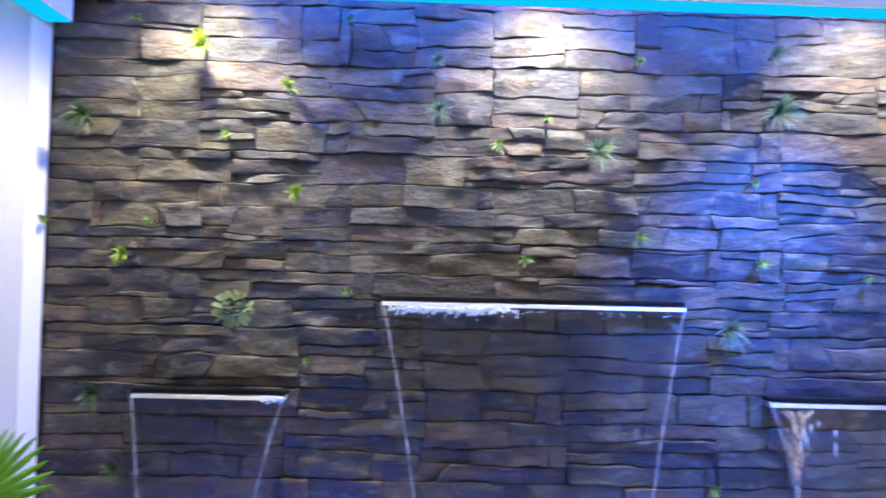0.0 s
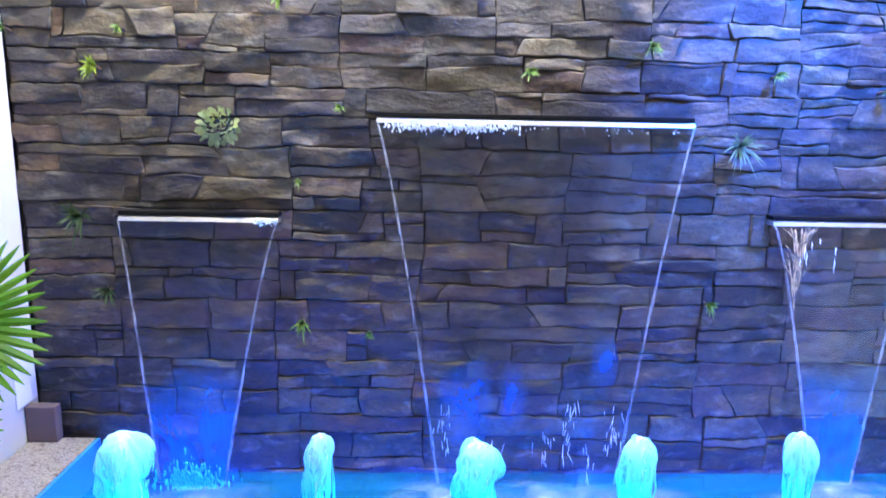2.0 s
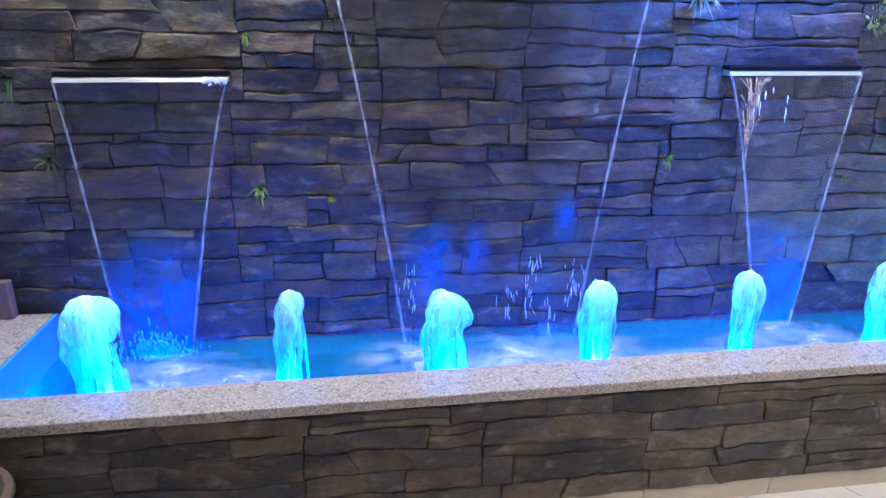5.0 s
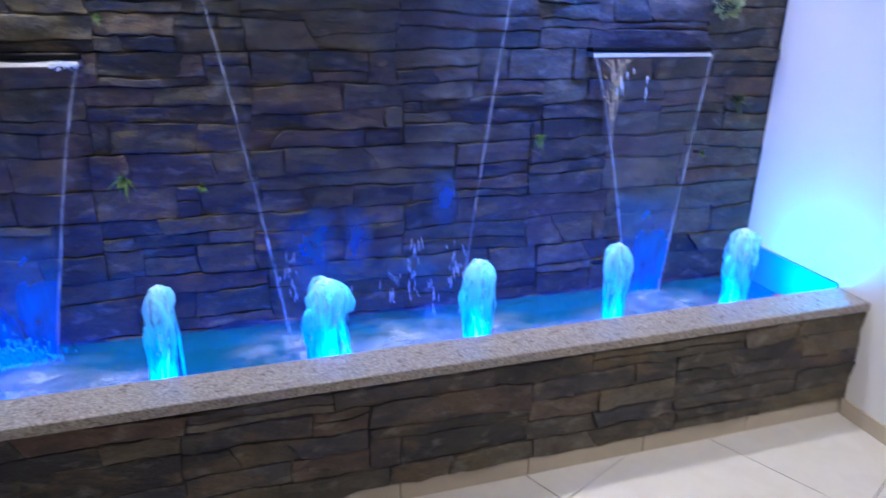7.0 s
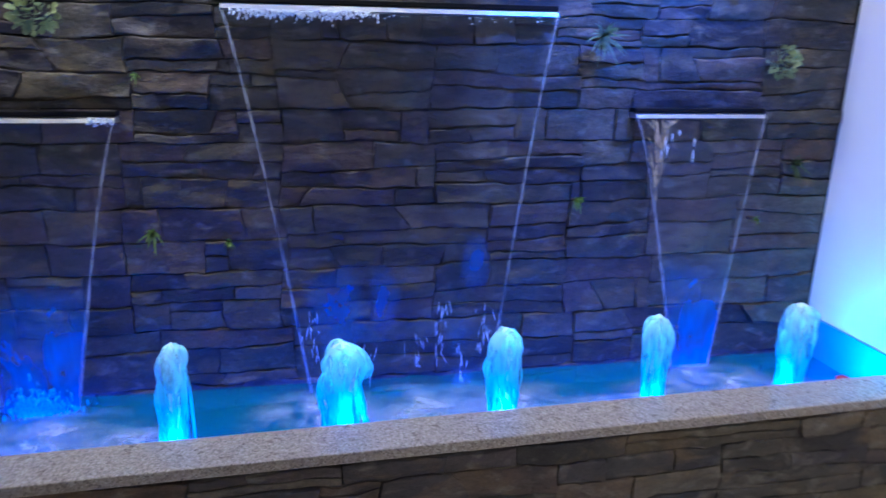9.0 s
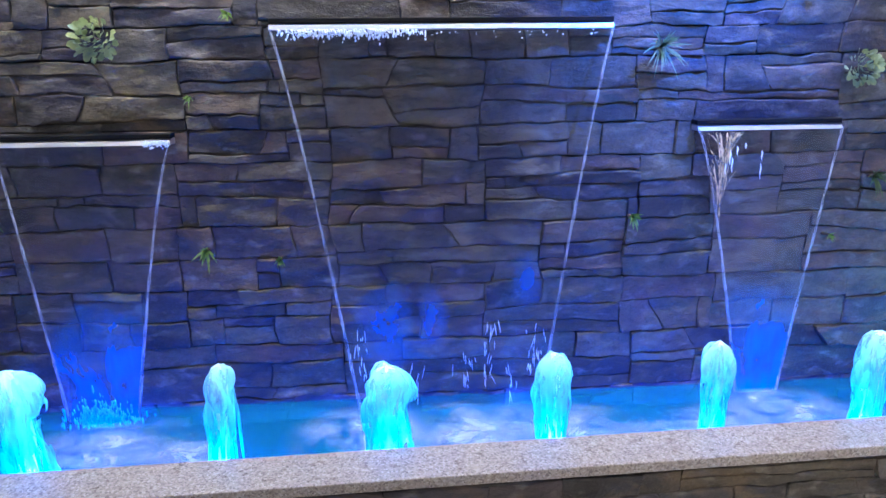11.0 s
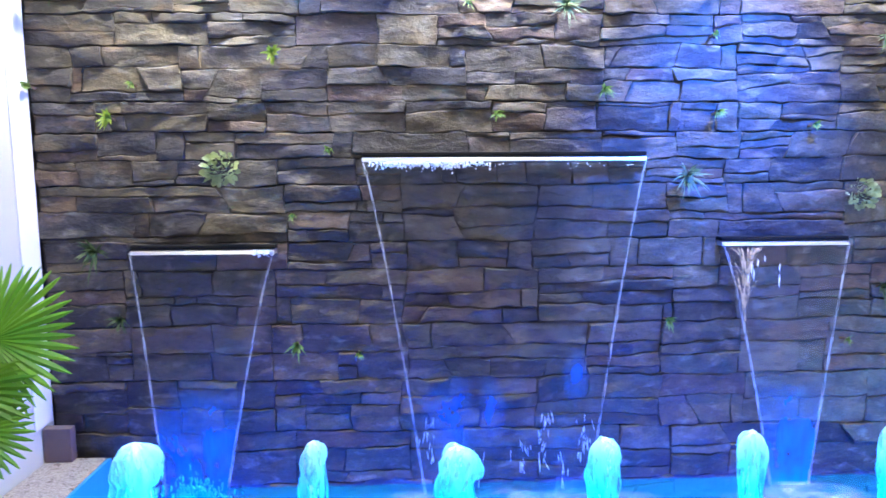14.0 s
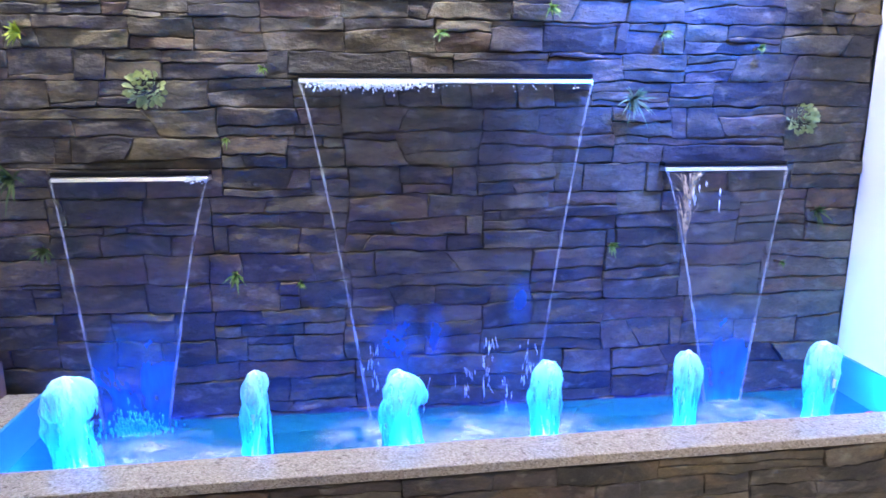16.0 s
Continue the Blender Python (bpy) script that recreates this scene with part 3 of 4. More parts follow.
led_strip((SLOT_W + 0.002, SLOT_Y - LIP, CEIL - 0.007), (EAST - 0.003, SLOT_Y - 0.002, CEIL - 0.001))
led_strip((WEST + 0.003, SLOT_Y - LIP, CEIL - 0.007), (SLOT_W - 0.001, -0.036, CEIL - 0.001))


def downlight(x):
    ob = thing("downlight", pose(x, -0.19, 2.64), "small white recessed spotlight shining down the stone wall", "spotlight", "wall-washing spotlights")
    part("housing", tube([(0, 0, 0.18), (0, 0, 0.07), (0, 0, 0.055)], [0.04, 0.04, 0.03], 20), CEILING, ob)
    part("lens", tube([(0, 0, 0.054), (0, 0, 0.048)], [0.028, 0.026], 20), PANEL_GLOW, ob, "lit warm lens")


for x in SPOT_X:
    downlight(x)

ob = thing("ceiling_spotlight", pose(0.95, -0.82, CEIL), "small white ceiling spotlight throwing blue light on the wall", "spotlight")
part("base", tube([(0, 0, 0), (0, 0, -0.012)], [0.035, 0.033], 20), CEILING, ob)
part("head", tube([(0, -0.05, -0.02), (0, 0.0, -0.035), (0, 0.012, -0.041)], [0.02, 0.022, 0.018], 16), CEILING, ob)

ob = thing("junction_box", pose(-1.466, 0.0, 2.535), "small black box fixed high on the stone wall", "box")
part("body", box((-0.022, -0.060, -0.038), (0.022, -0.012, 0.045), 0.005), BLACK, ob)
part("back_plate", box((-0.026, -0.011, -0.042), (0.026, 0.012, 0.05), 0.003), BLACK, ob)

for cx, cy in ROOM_LIGHTS:
    ob = thing("ceiling_light", pose(cx, cy, CEIL), "round white ceiling light with a slim metal rim", "ceiling light", "room ceiling lights")
    part("base_plate", tube([(0, 0, 0.0), (0, 0, -0.012), (0, 0, -0.02)], [0.12, 0.12, 0.11], 28), CEILING, ob)
    part("diffuser", tube([(0, 0, -0.021), (0, 0, -0.035), (0, 0, -0.045)], [0.105, 0.10, 0.07], 28), PANEL_GLOW, ob, "lit white diffuser")

# ---- fountain basin ----
COPE = 0.032
SLOPE = 0.030


def cope_back(x):
    return -0.527 + SLOPE * x


def cope_front(x):
    return -0.665 + SLOPE * x


INNER_W = -1.425
basin = thing("fountain_basin", pose(0, 0, 0), "long stone-clad fountain basin with a speckled granite coping", "fountain")
FACE = 0.016
part("front_wall", prism([(WEST + 0.001, cope_front(WEST) + FACE + 0.024), (EAST - 0.001, cope_front(EAST) + FACE + 0.024),
                          (EAST - 0.001, cope_back(EAST) - 0.012), (WEST + 0.001, cope_back(WEST) - 0.012)], 0, TOP_Z - COPE), MORTAR, basin)
part("inner_lining", prism([(INNER_W - 0.012, cope_back(INNER_W) - 0.011), (EAST - 0.001, cope_back(EAST) - 0.011),
                            (EAST - 0.001, cope_back(EAST)), (INNER_W - 0.012, cope_back(INNER_W))], 0.02, TOP_Z - COPE - 0.001), BASIN_PAINT, basin, "blue-painted inner face")
part("side_wall", box((WEST + 0.001, cope_back(WEST) - 0.010, 0), (INNER_W - 0.013, 0.008, TOP_Z - COPE)), MORTAR, basin)
part("inner_lining", box((INNER_W - 0.012, cope_back(INNER_W) + 0.002, 0.02), (INNER_W, -0.035, TOP_Z - 0.002)), BASIN_PAINT, basin, "blue-painted inner face")
part("inner_lining", box((EAST - 0.012, cope_back(EAST) + 0.002, 0.02), (EAST - 0.001, -0.035, TOP_Z + 0.012)), BASIN_PAINT, basin, "blue-painted inner face")
part("basin_floor", prism([(INNER_W, cope_back(INNER_W)), (EAST - 0.013, cope_back(EAST)), (EAST - 0.013, -0.036), (INNER_W, -0.036)], 0.005, 0.02), BASIN_PAINT, basin, "blue-painted floor")
part("coping", prism([(WEST + 0.002, cope_front(WEST)), (EAST - 0.002, cope_front(EAST)), (EAST - 0.002, cope_back(EAST)), (WEST + 0.002, cope_back(WEST))],
                     TOP_Z - COPE + 0.001, TOP_Z, 0.005), GRANITE, basin, "speckled pinkish-grey granite slab", smooth=False)
part("coping", prism([(WEST + 0.002, cope_back(WEST) + 0.003), (INNER_W - 0.013, cope_back(INNER_W) + 0.003), (INNER_W - 0.013, -0.035), (WEST + 0.002, -0.035)],
                     TOP_Z - COPE + 0.001, TOP_Z, 0.004), GRANITE, basin, "speckled pinkish-grey granite slab")
part("upstand", box((WEST + 0.003, -0.075, TOP_Z + 0.001), (-1.545, -0.036, TOP_Z + 0.125), 0.004), PLUM, basin, "short upright dark plum stone block")

# ---- skirting ----
baseboard = thing("baseboard", pose(0, 0, 0), "beige ceramic skirting tiles along the basin and wall", "skirting")
tagged(baseboard, kind="structure")
x = EAST - 0.012
while x > WEST + 0.05:
    a = max(x - 0.40, WEST + 0.002)
    part("skirting_tile", prism([(a + 0.001, cope_front(a) + 0.016), (x - 0.001, cope_front(x) + 0.016), (x - 0.001, cope_front(x) + FACE + 0.019), (a + 0.001, cope_front(a) + FACE + 0.019)],
                                0, 0.061, 0.0015), SKIRT, baseboard)
    x = a - 0.0005
y = cope_front(EAST) + 0.013
while y > SOUTH + 0.05:
    a = max(y - 0.40, SOUTH)
    part("skirting_tile", box((EAST - 0.011, a + 0.001, 0), (EAST - 0.001, y - 0.001, 0.061), 0.0015), SKIRT, baseboard)
    part("skirting_tile", box((WEST + 0.001, a + 0.001, 0), (WEST + 0.011, y - 0.001, 0.061), 0.0015), SKIRT, baseboard)
    y = a - 0.0005


# ---- water spouts and falling sheets ----
def spout(xa, xb, z, lip):
    w = xb - xa
    ob = thing("water_spout", pose((xa + xb) / 2, 0, z), "slim stainless steel water blade spout set in the stone", "spout", "wall water spouts")
    # solid black strip that paints in the slot's shade
    part("slot_shade", box((-w / 2 - 0.001, -0.037, 0.005), (w / 2 + 0.001, 0.011, 0.019), 0.002), BLACK, ob, "black strip for the shade of the slot above the lip")
    bm = bmesh.new()
    ends = [[bm.verts.new((q, y, zz)) for y, zz in ((0.010, 0.004), (-lip + 0.014, 0.004), (-lip + 0.004, -0.001), (-lip, -0.012), (0.010, -0.014))] for q in (-w / 2, w / 2)]
    for i in range(5):
        bm.faces.new((ends[0][i], ends[0][(i + 1) % 5], ends[1][(i + 1) % 5], ends[1][i]))
    bm.faces.new(ends[0][::-1])
    bm.faces.new(ends[1])
    bmesh.ops.recalc_face_normals(bm, faces=bm.faces)
    part("lip", bm, STEEL, ob, "wet polished steel lip")
    return ob


def waterfall(xa, xb, z, lip, ba, bb, seed):
    """A thin sheet drawn together as it falls, with thicker strands at its edges."""
    rng = random.Random(seed)
    w = xb - xa
    ob = thing("waterfall", pose((xa + xb) / 2, 0, WATER_Z), "thin clear sheet of falling water with bright edge strands", "waterfall", "sheet waterfalls")
    cx = (xa + xb) / 2

    def edge(s, side):
        f = s ** 0.82
        return (xa + (ba - xa) * f if side < 0 else xb + (bb - xb) * f) - cx

    def out(s):
        return -lip - 0.045 * s ** 0.6

    bm = bmesh.new()
    nz, nx = 40, 22
    grid = []
    for j in range(nz + 1):
        s = j / nz
        row = []
        for i in range(nx + 1):
            u = i / nx
            x = edge(s, -1) * (1 - u) + edge(s, 1) * u
            y = out(s) + 0.004 * s * noise.noise((x * 9, s * 3, seed))
            row.append(bm.verts.new((x, y, (z - 0.006 - WATER_Z) * (1 - s))))
        grid.append(row)
    for a, b in zip(grid, grid[1:]):
        for i in range(nx):
            bm.faces.new((a[i], a[i + 1], b[i + 1], b[i]))
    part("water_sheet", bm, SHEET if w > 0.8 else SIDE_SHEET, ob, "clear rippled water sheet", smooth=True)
    for side in (-1, 1):
        pts, rad = [], []
        for j in range(61):
            s = j / 60
            wob = 0.003 * s * noise.noise((s * 14, seed + side, 3.0))
            pts.append((edge(s, side) + wob, out(s) - 0.001, (z - 0.006 - WATER_Z) * (1 - s)))
            rad.append((0.0038 + 0.0018 * noise.noise((s * 22, seed * 3.1, side))) * (0.8 + 0.5 * s))
        part("edge_strand", tube(pts, rad, 8), ROPE, ob, "bright twisted strand of water", smooth=True)
    return ob


def blobs(rng, n, place, size, stretch=1.0):
    bm = bmesh.new()
    for _ in range(n):
        c, r = Vector(place(rng)), size * rng.uniform(0.35, 1.0)
        made = bmesh.ops.create_icosphere(bm, subdivisions=1, radius=r)["verts"]
        k = stretch * rng.uniform(0.6, 1.3)
        for v in made:
            v.co = Vector((v.co.x * rng.uniform(0.8, 1.2), v.co.y, v.co.z * k)) + c
    return bm


SPOUTS = [(-1.312, -0.812, 1.185, 0.045, -1.215, -1.00, 3), (-0.5, 0.5, 1.505, 0.045, -0.29, 0.31, 5), (0.785, 1.25, 1.198, 0.045, 0.985, 1.125, 8)]
for xa, xb, z, lip, ba, bb, seed in SPOUTS:
    spout(xa, xb, z, lip)
    waterfall(xa, xb, z, lip, ba, bb, seed)

rng = random.Random(21)
top("lip_froth", blobs(rng, 460, lambda r: (-0.475 + 0.42 * min(1, abs(r.gauss(0.50, 0.27))), -0.052 - r.random() * 0.004, 1.490 - abs(r.gauss(0, 0.010))), 0.0040, 1.6), FROTH,
    "white froth of broken water under the spout lip", "froth", kind="stuff", smooth=True)
# bright highlight on the lip's end, put in as white blobs
top("lip_froth", blobs(rng, 90, lambda r: (-0.815 - 0.07 * r.random() ** 1.6, -0.049 - r.random() * 0.004, 1.178 - r.gauss(0, 0.005)), 0.0042, 0.8), FROTH,
    "white blobs for the highlight at the end of the narrow spout lip", "froth", kind="stuff", smooth=True)
top("lip_drops", blobs(rng, 26, lambda r: (r.uniform(-0.05, 0.46), -0.053, 1.487 - abs(r.gauss(0, 0.008))), 0.0035), FROTH,
    "few white drops under the spout lip", "drops", kind="stuff", smooth=True)
# warm reflection on the narrow sheet, shaped as a wedge of thin streaks
warm_streaks = bmesh.new()
streak = random.Random(31)
for k in range(30):
    x0 = 0.808 + 0.115 * streak.random()
    ln = streak.uniform(0.10, 0.27) * max(0.25, 1 - abs(x0 - 0.85) / 0.085)
    z0 = 1.183 - 0.008 * streak.random() if k < 20 else 1.16 - 0.10 * streak.random()
    pts = [(x0 + (0.874 - x0) * f ** 0.7 * 0.9 + 0.004 * noise.noise((f * 7, k, 1)), -0.054 - 0.02 * f, z0 - ln * f) for f in [q / 14 for q in range(15)]]
    tube(pts, [max(0.0005, 0.0019 * math.sin(math.pi * min(1, 0.2 + 0.78 * q / 14)) * (1 + 1.1 * noise.noise((q * 1.1, k * 3.7, 2)))) for q in range(15)], 6, warm_streaks)
for v in warm_streaks.verts:
    v.co.y = -0.066 + (v.co.y + 0.066) * 0.4
# glints of light on the sheet, modelled as slim white bodies
glints = bmesh.new()
for x0, z0, ln in ((0.884, 1.130, 0.05), (0.892, 1.105, 0.045), (0.872, 1.085, 0.03), (0.905, 1.14, 0.03), (0.985, 1.125, 0.03), (0.986, 1.085, 0.05), (0.93, 1.15, 0.02)):
    tube([(x0, -0.066, z0), (x0 + 0.001, -0.069, z0 - 0.3 * ln), (x0 - 0.001, -0.070, z0 - 0.65 * ln), (x0 + 0.002, -0.070, z0 - ln)], [0.0006, 0.0024, 0.0017, 0.0004], 6, glints)
top("sheet_glints", glints, FROTH, "white glints on the sheet, shaped as small beads", "drops", kind="stuff", smooth=True)
top("sheet_reflection", warm_streaks, WARM_GLINT, "tan streaks painting a warm lamp reflection on the sheet", "froth", kind="stuff", smooth=True)


def splash_drops(seed):
    """Short plumes of drops flung up from the pool, drawn out as they fall."""
    r = random.Random(seed)
    bm = bmesh.new()
    for cx, foot, height, n in ((-0.275, 0.45, 0.16, 16), (0.05, 0.40, 0.13, 12), (0.115, 0.42, 0.20, 20), (0.265, 0.42, 0.17, 20), (0.20, 0.36, 0.10, 9), (-0.10, 0.38, 0.09, 6)):
        for _ in range(n):
            f = r.random()
            c = Vector((cx + r.gauss(0, 0.009 + 0.012 * f), -0.13 - 0.05 * r.random(), foot + height * f))
            ln, wd = r.uniform(0.006, 0.026), r.uniform(0.0006, 0.0013)
            tilt = r.gauss(0, 0.15)
            tube([c + Vector((tilt * ln * q, 0, ln * q)) for q in (-1, -0.4, 0.4, 1)], [wd * 0.3, wd, wd * 1.1, wd * 0.4], 5, bm)
    return bm


top("splash_drops", splash_drops(41), FROTH, "scattered splashing drops above the pool", "drops", kind="stuff", smooth=True)

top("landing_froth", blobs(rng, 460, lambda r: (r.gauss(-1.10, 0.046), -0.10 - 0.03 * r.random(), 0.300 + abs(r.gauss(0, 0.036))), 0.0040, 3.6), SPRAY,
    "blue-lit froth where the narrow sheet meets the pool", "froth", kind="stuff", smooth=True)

# ---- pool ----
pool_bm = bmesh.new()
NX, NY = 150, 26
grid = []
for j in range(NY + 1):
    row = []
    for i in range(NX + 1):
        px = INNER_W + (EAST - 0.013 - INNER_W) * i / NX
        py = cope_back(px) * (1 - j / NY) - 0.02 * j / NY
        churn = sum(math.exp(-((px - q) / 0.22) ** 2 - ((py + 0.13) / 0.12) ** 2) for q in (-1.1, -0.15, 0.15, 1.05))
        churn += sum(0.7 * math.exp(-((px - q[0]) ** 2 + (py - jet_y(q[0])) ** 2) / 0.006) for q in JETS)
        pz = 0.003 * noise.noise((px * 9, py * 9, 0)) + 0.014 * churn * noise.noise((px * 22, py * 22, 4)) + 0.006 * churn * noise.noise((px * 60, py * 60, 8))
        row.append(pool_bm.verts.new((px, py, WATER_Z + pz)))
    grid.append(row)
for a, b in zip(grid, grid[1:]):
    for i in range(NX):
        pool_bm.faces.new((a[i], a[i + 1], b[i + 1], b[i]))
top("water", pool_bm, POOL, kind="structure", smooth=True)


def foam_patch(cx, cy, rx, ry, seed):
    """Churned foam thrown up where a sheet strikes the pool: a low uneven mound."""
    bm = bmesh.new()
    rings, sides, rows = 12, 40, []
    for k in range(1, rings + 1):
        f = k / rings
        row = []
        for i in range(sides):
            a = 2 * math.pi * i / sides
            x, y = f * math.cos(a), min((-0.045 - cy) / ry, f * math.sin(a))
            h = 0.006 * (1 - f * f) + 0.006 * (1 - f) ** 0.5 * noise.noise((x * 3.1, y * 3.1, seed)) + 0.003 * (1 - f * f) * noise.noise((x * 9, y * 9, seed))
            row.append(bm.verts.new((x, y, h)))
        rows.append(row)
    for a, b in zip(rows, rows[1:]):
        for i in range(sides):
            bm.faces.new((a[i], b[i], b[(i + 1) % sides], a[(i + 1) % sides]))
    bm.faces.new(rows[0])
    ob = top("foam", bm, MIST, "white foam floating where the falling water strikes", "foam", kind="stuff", smooth=True)
    ob.matrix_world = Matrix.LocRotScale((cx, cy, WATER_Z + 0.010), None, (rx, ry, 1))
    return ob


for k, (cx, cy, rx, ry) in enumerate(((-1.02, -0.28, 0.30, 0.22), (-0.80, -0.34, 0.20, 0.14), (-0.27, -0.27, 0.26, 0.22), (0.06, -0.27, 0.32, 0.24), (0.38, -0.30, 0.26, 0.20),
                                      (0.62, -0.34, 0.16, 0.12), (0.84, -0.30, 0.22, 0.16), (1.07, -0.22, 0.26, 0.18), (1.30, -0.30, 0.16, 0.12))):
    foam_patch(cx, cy, rx, ry, 2 + 3 * k)


def fountain_jet(x, r, h, seed):
    """A frothing column that domes over and falls back in strands around its core."""
    rng = random.Random(seed)
    y = jet_y(x)
    ob = thing("fountain_jet", pose(x, y, WATER_Z), "frothy upright water jet glowing cyan from the light beneath", "water jet", "row of fountain jets")
    part("nozzle", tube([(0, 0, -0.12), (0, 0, -0.005), (0, 0, 0.004)], [0.022, 0.022, 0.014], 16), BLACK, ob, "black nozzle")
    lean, wide = rng.uniform(-0.02, 0.02), r > 0.05

    def shell(radius, waist, peak, ragged, k, open_below=False):
        """A head like a rough mushroom over a curtain that falls nearly straight."""
        bm = bmesh.new()
        sides, rows, rings = 44, 30, []
        for j in range(rows + 1):
            s = j / rows
            ring = []
            for i in range(sides):
                a = 2 * math.pi * i / sides
                ca, sa = math.cos(a), math.sin(a)
                if s < 0.76:
                    g = s / 0.76
                    prof = waist + (1 - waist) * g ** (2.2 if wide else 1.1) + 0.22 * (1 - g) ** 3
                else:
                    prof = max(0.0, 1 - ((s - 0.76) / 0.24) ** 2.8) ** 0.5
                lump = 1 + ragged * noise.noise((ca * 1.9, sa * 1.9, s * 2.6 + seed * 3 + k)) + 0.14 * noise.noise((ca * 6, sa * 6, s * 2.0 + seed + k)) + 0.17 * noise.noise((ca * 3, sa * 3, s * 9 + seed * 5 + k))
                rr = radius * prof * lump
                zz = peak * s * (1 + 0.13 * noise.noise((ca * 1.3, sa * 1.3, seed * 2.0 + k)) * s * (1 - s ** 6))
                sway = lean * s + 0.10 * radius * noise.noise((s * 3.0, seed, k))
                ring.append(bm.verts.new((rr * ca + sway, rr * sa, zz)))
            rings.append(ring)
        for j, (a, b) in enumerate(zip(rings, rings[1:])):
            for i in range(sides):
                q = 2 * math.pi * (i + 0.5) / sides
                gap = noise.noise((math.cos(q) * 2.6, math.sin(q) * 2.6, 0.05 * j + seed * 1.7 + k)) + 0.25 * noise.noise((math.cos(q) * 7, math.sin(q) * 7, 0.3 * j + seed))
                if open_below and j < rows * 0.66 and gap > 0.34 * j / rows - 0.02:
                    continue
                bm.faces.new((a[i], a[(i + 1) % sides], b[(i + 1) % sides], b[i]))
        bm.faces.new(rings[-1])
        for v in [v for v in bm.verts if not v.link_faces]:
            bm.verts.remove(v)
        return bm

    part("outer_water", shell(r, 0.78 if wide else 0.4, h, 0.7, 0.0, True), JET, ob, "falling froth with the cyan lamp glow in its colour", smooth=True)
    part("core_water", shell(r * 0.62, 0.42 if wide else 0.3, h * 1.01, 0.55, 9.0), CORE, ob, "rising white core", smooth=True)
    side = rng.choice((-1, 1))
    lobe = shell(r * 0.62, 0.55, h * rng.uniform(0.72, 0.86), 0.6, 4.0, True)
    for v in lobe.verts:
        v.co.x += side * r * 0.55
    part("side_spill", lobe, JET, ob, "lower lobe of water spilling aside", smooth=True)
    for _ in range(9):
        a, s = rng.uniform(0, 6.28), rng.uniform(0.72, 1.05)
        top_z = rng.uniform(0.5, 0.8)
        p = [(lean + r * s * f * math.cos(a), r * s * f * math.sin(a), h * top_z * (1 - q)) for f, q in ((0.85, 0.0), (1.0, 0.3), (1.04, 0.65), (1.08, 1.0))]
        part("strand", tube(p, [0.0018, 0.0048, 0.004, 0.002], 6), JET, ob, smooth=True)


for x, r, h, s in JETS:
    fountain_jet(x, r, h, s)

bm = bmesh.new()
bmesh.ops.create_uvsphere(bm, u_segments=16, v_segments=10, radius=0.016)
for v in bm.verts:
    v.co = Vector((1.535 + v.co.x * 1.5, -0.27 + v.co.y, WATER_Z + 0.009 + v.co.z * 0.7))
top("float", bm, RED, "small red plastic float in the pool corner", "float", smooth=True)


# ---- plants on the wall ----
def blade(bm, root, heading, up, length, width, droop, fold=0.25, segs=5, blunt=0.0):
    """One leaf: a folded, drooping, tapering strip."""
    side = heading.cross(up).normalized()
    rows = []
    for i in range(segs + 1):
        f = i / segs
        c = root + heading * (length * f) + up * (length * 0.25 * math.sin(f * 1.6)) + Vector((0, 0, -droop * length * f * f))
        wd = width * (math.sin(math.pi * (0.12 + 0.88 * f)) ** (0.7 - 0.4 * blunt)) * (1 - (0.0 if blunt else 0.15) * f)
        wd = max(wd, 0.0004)
        rows.append([bm.verts.new(c - side * wd + up * wd * fold), bm.verts.new(c), bm.verts.new(c + side * wd + up * wd * fold)])
    for a, b in zip(rows, rows[1:]):
        for k in (0, 1):
            bm.faces.new((a[k], a[k + 1], b[k + 1], b[k]))


def rosette(seed, leaves, length, width, droop, spread, blunt=0.0):
    """Leaves round a short stem that juts from the wall towards the room."""
    rng = random.Random(seed)
    bm = bmesh.new()
    for k in range(leaves):
        a = 2.4 * k + rng.uniform(-0.3, 0.3)
        lift = spread * (0.35 + 0.65 * rng.random())
        out = Vector((math.cos(a) * lift, -1.15 + lift * 0.7, math.sin(a) * lift + 0.25)).normalized()
        up = (Vector((0, -1, 0.4)) - out * Vector((0, -1, 0.4)).dot(out))
        up = up.normalized() if up.length > 0.01 else Vector((0, 0, 1))
        blade(bm, Vector((0, -0.004, 0)), out, up, length * rng.uniform(0.65, 1.1), width * rng.uniform(0.8, 1.2), droop * rng.uniform(0.3, 1.2), blunt=blunt)
    return bm


def cushion(seed, leaves, length, width, mound):
    """A mound of small round leaves."""
    rng = random.Random(seed)
    bm = bmesh.new()
    for k in range(leaves):
        f, a = math.sqrt((k + 0.5) / leaves), 2.4 * k + rng.uniform(-0.2, 0.2)
        out = Vector((math.cos(a) * f, -1.05 + 0.8 * f * f, math.sin(a) * f)).normalized()
        root = Vector((math.cos(a) * f * mound, -0.01 - 0.035 * (1 - f * f) * rng.uniform(0.6, 1.2), math.sin(a) * f * mound))
        face = Vector((rng.uniform(-0.5, 0.5), -1, rng.uniform(0.0, 0.9)))
        up = (face - out * face.dot(out)).normalized()
        blade(bm, root, out, up, length * rng.uniform(0.7, 1.2), width * rng.uniform(0.8, 1.2), 0.15, 0.15, 5, 1.0)
    return bm


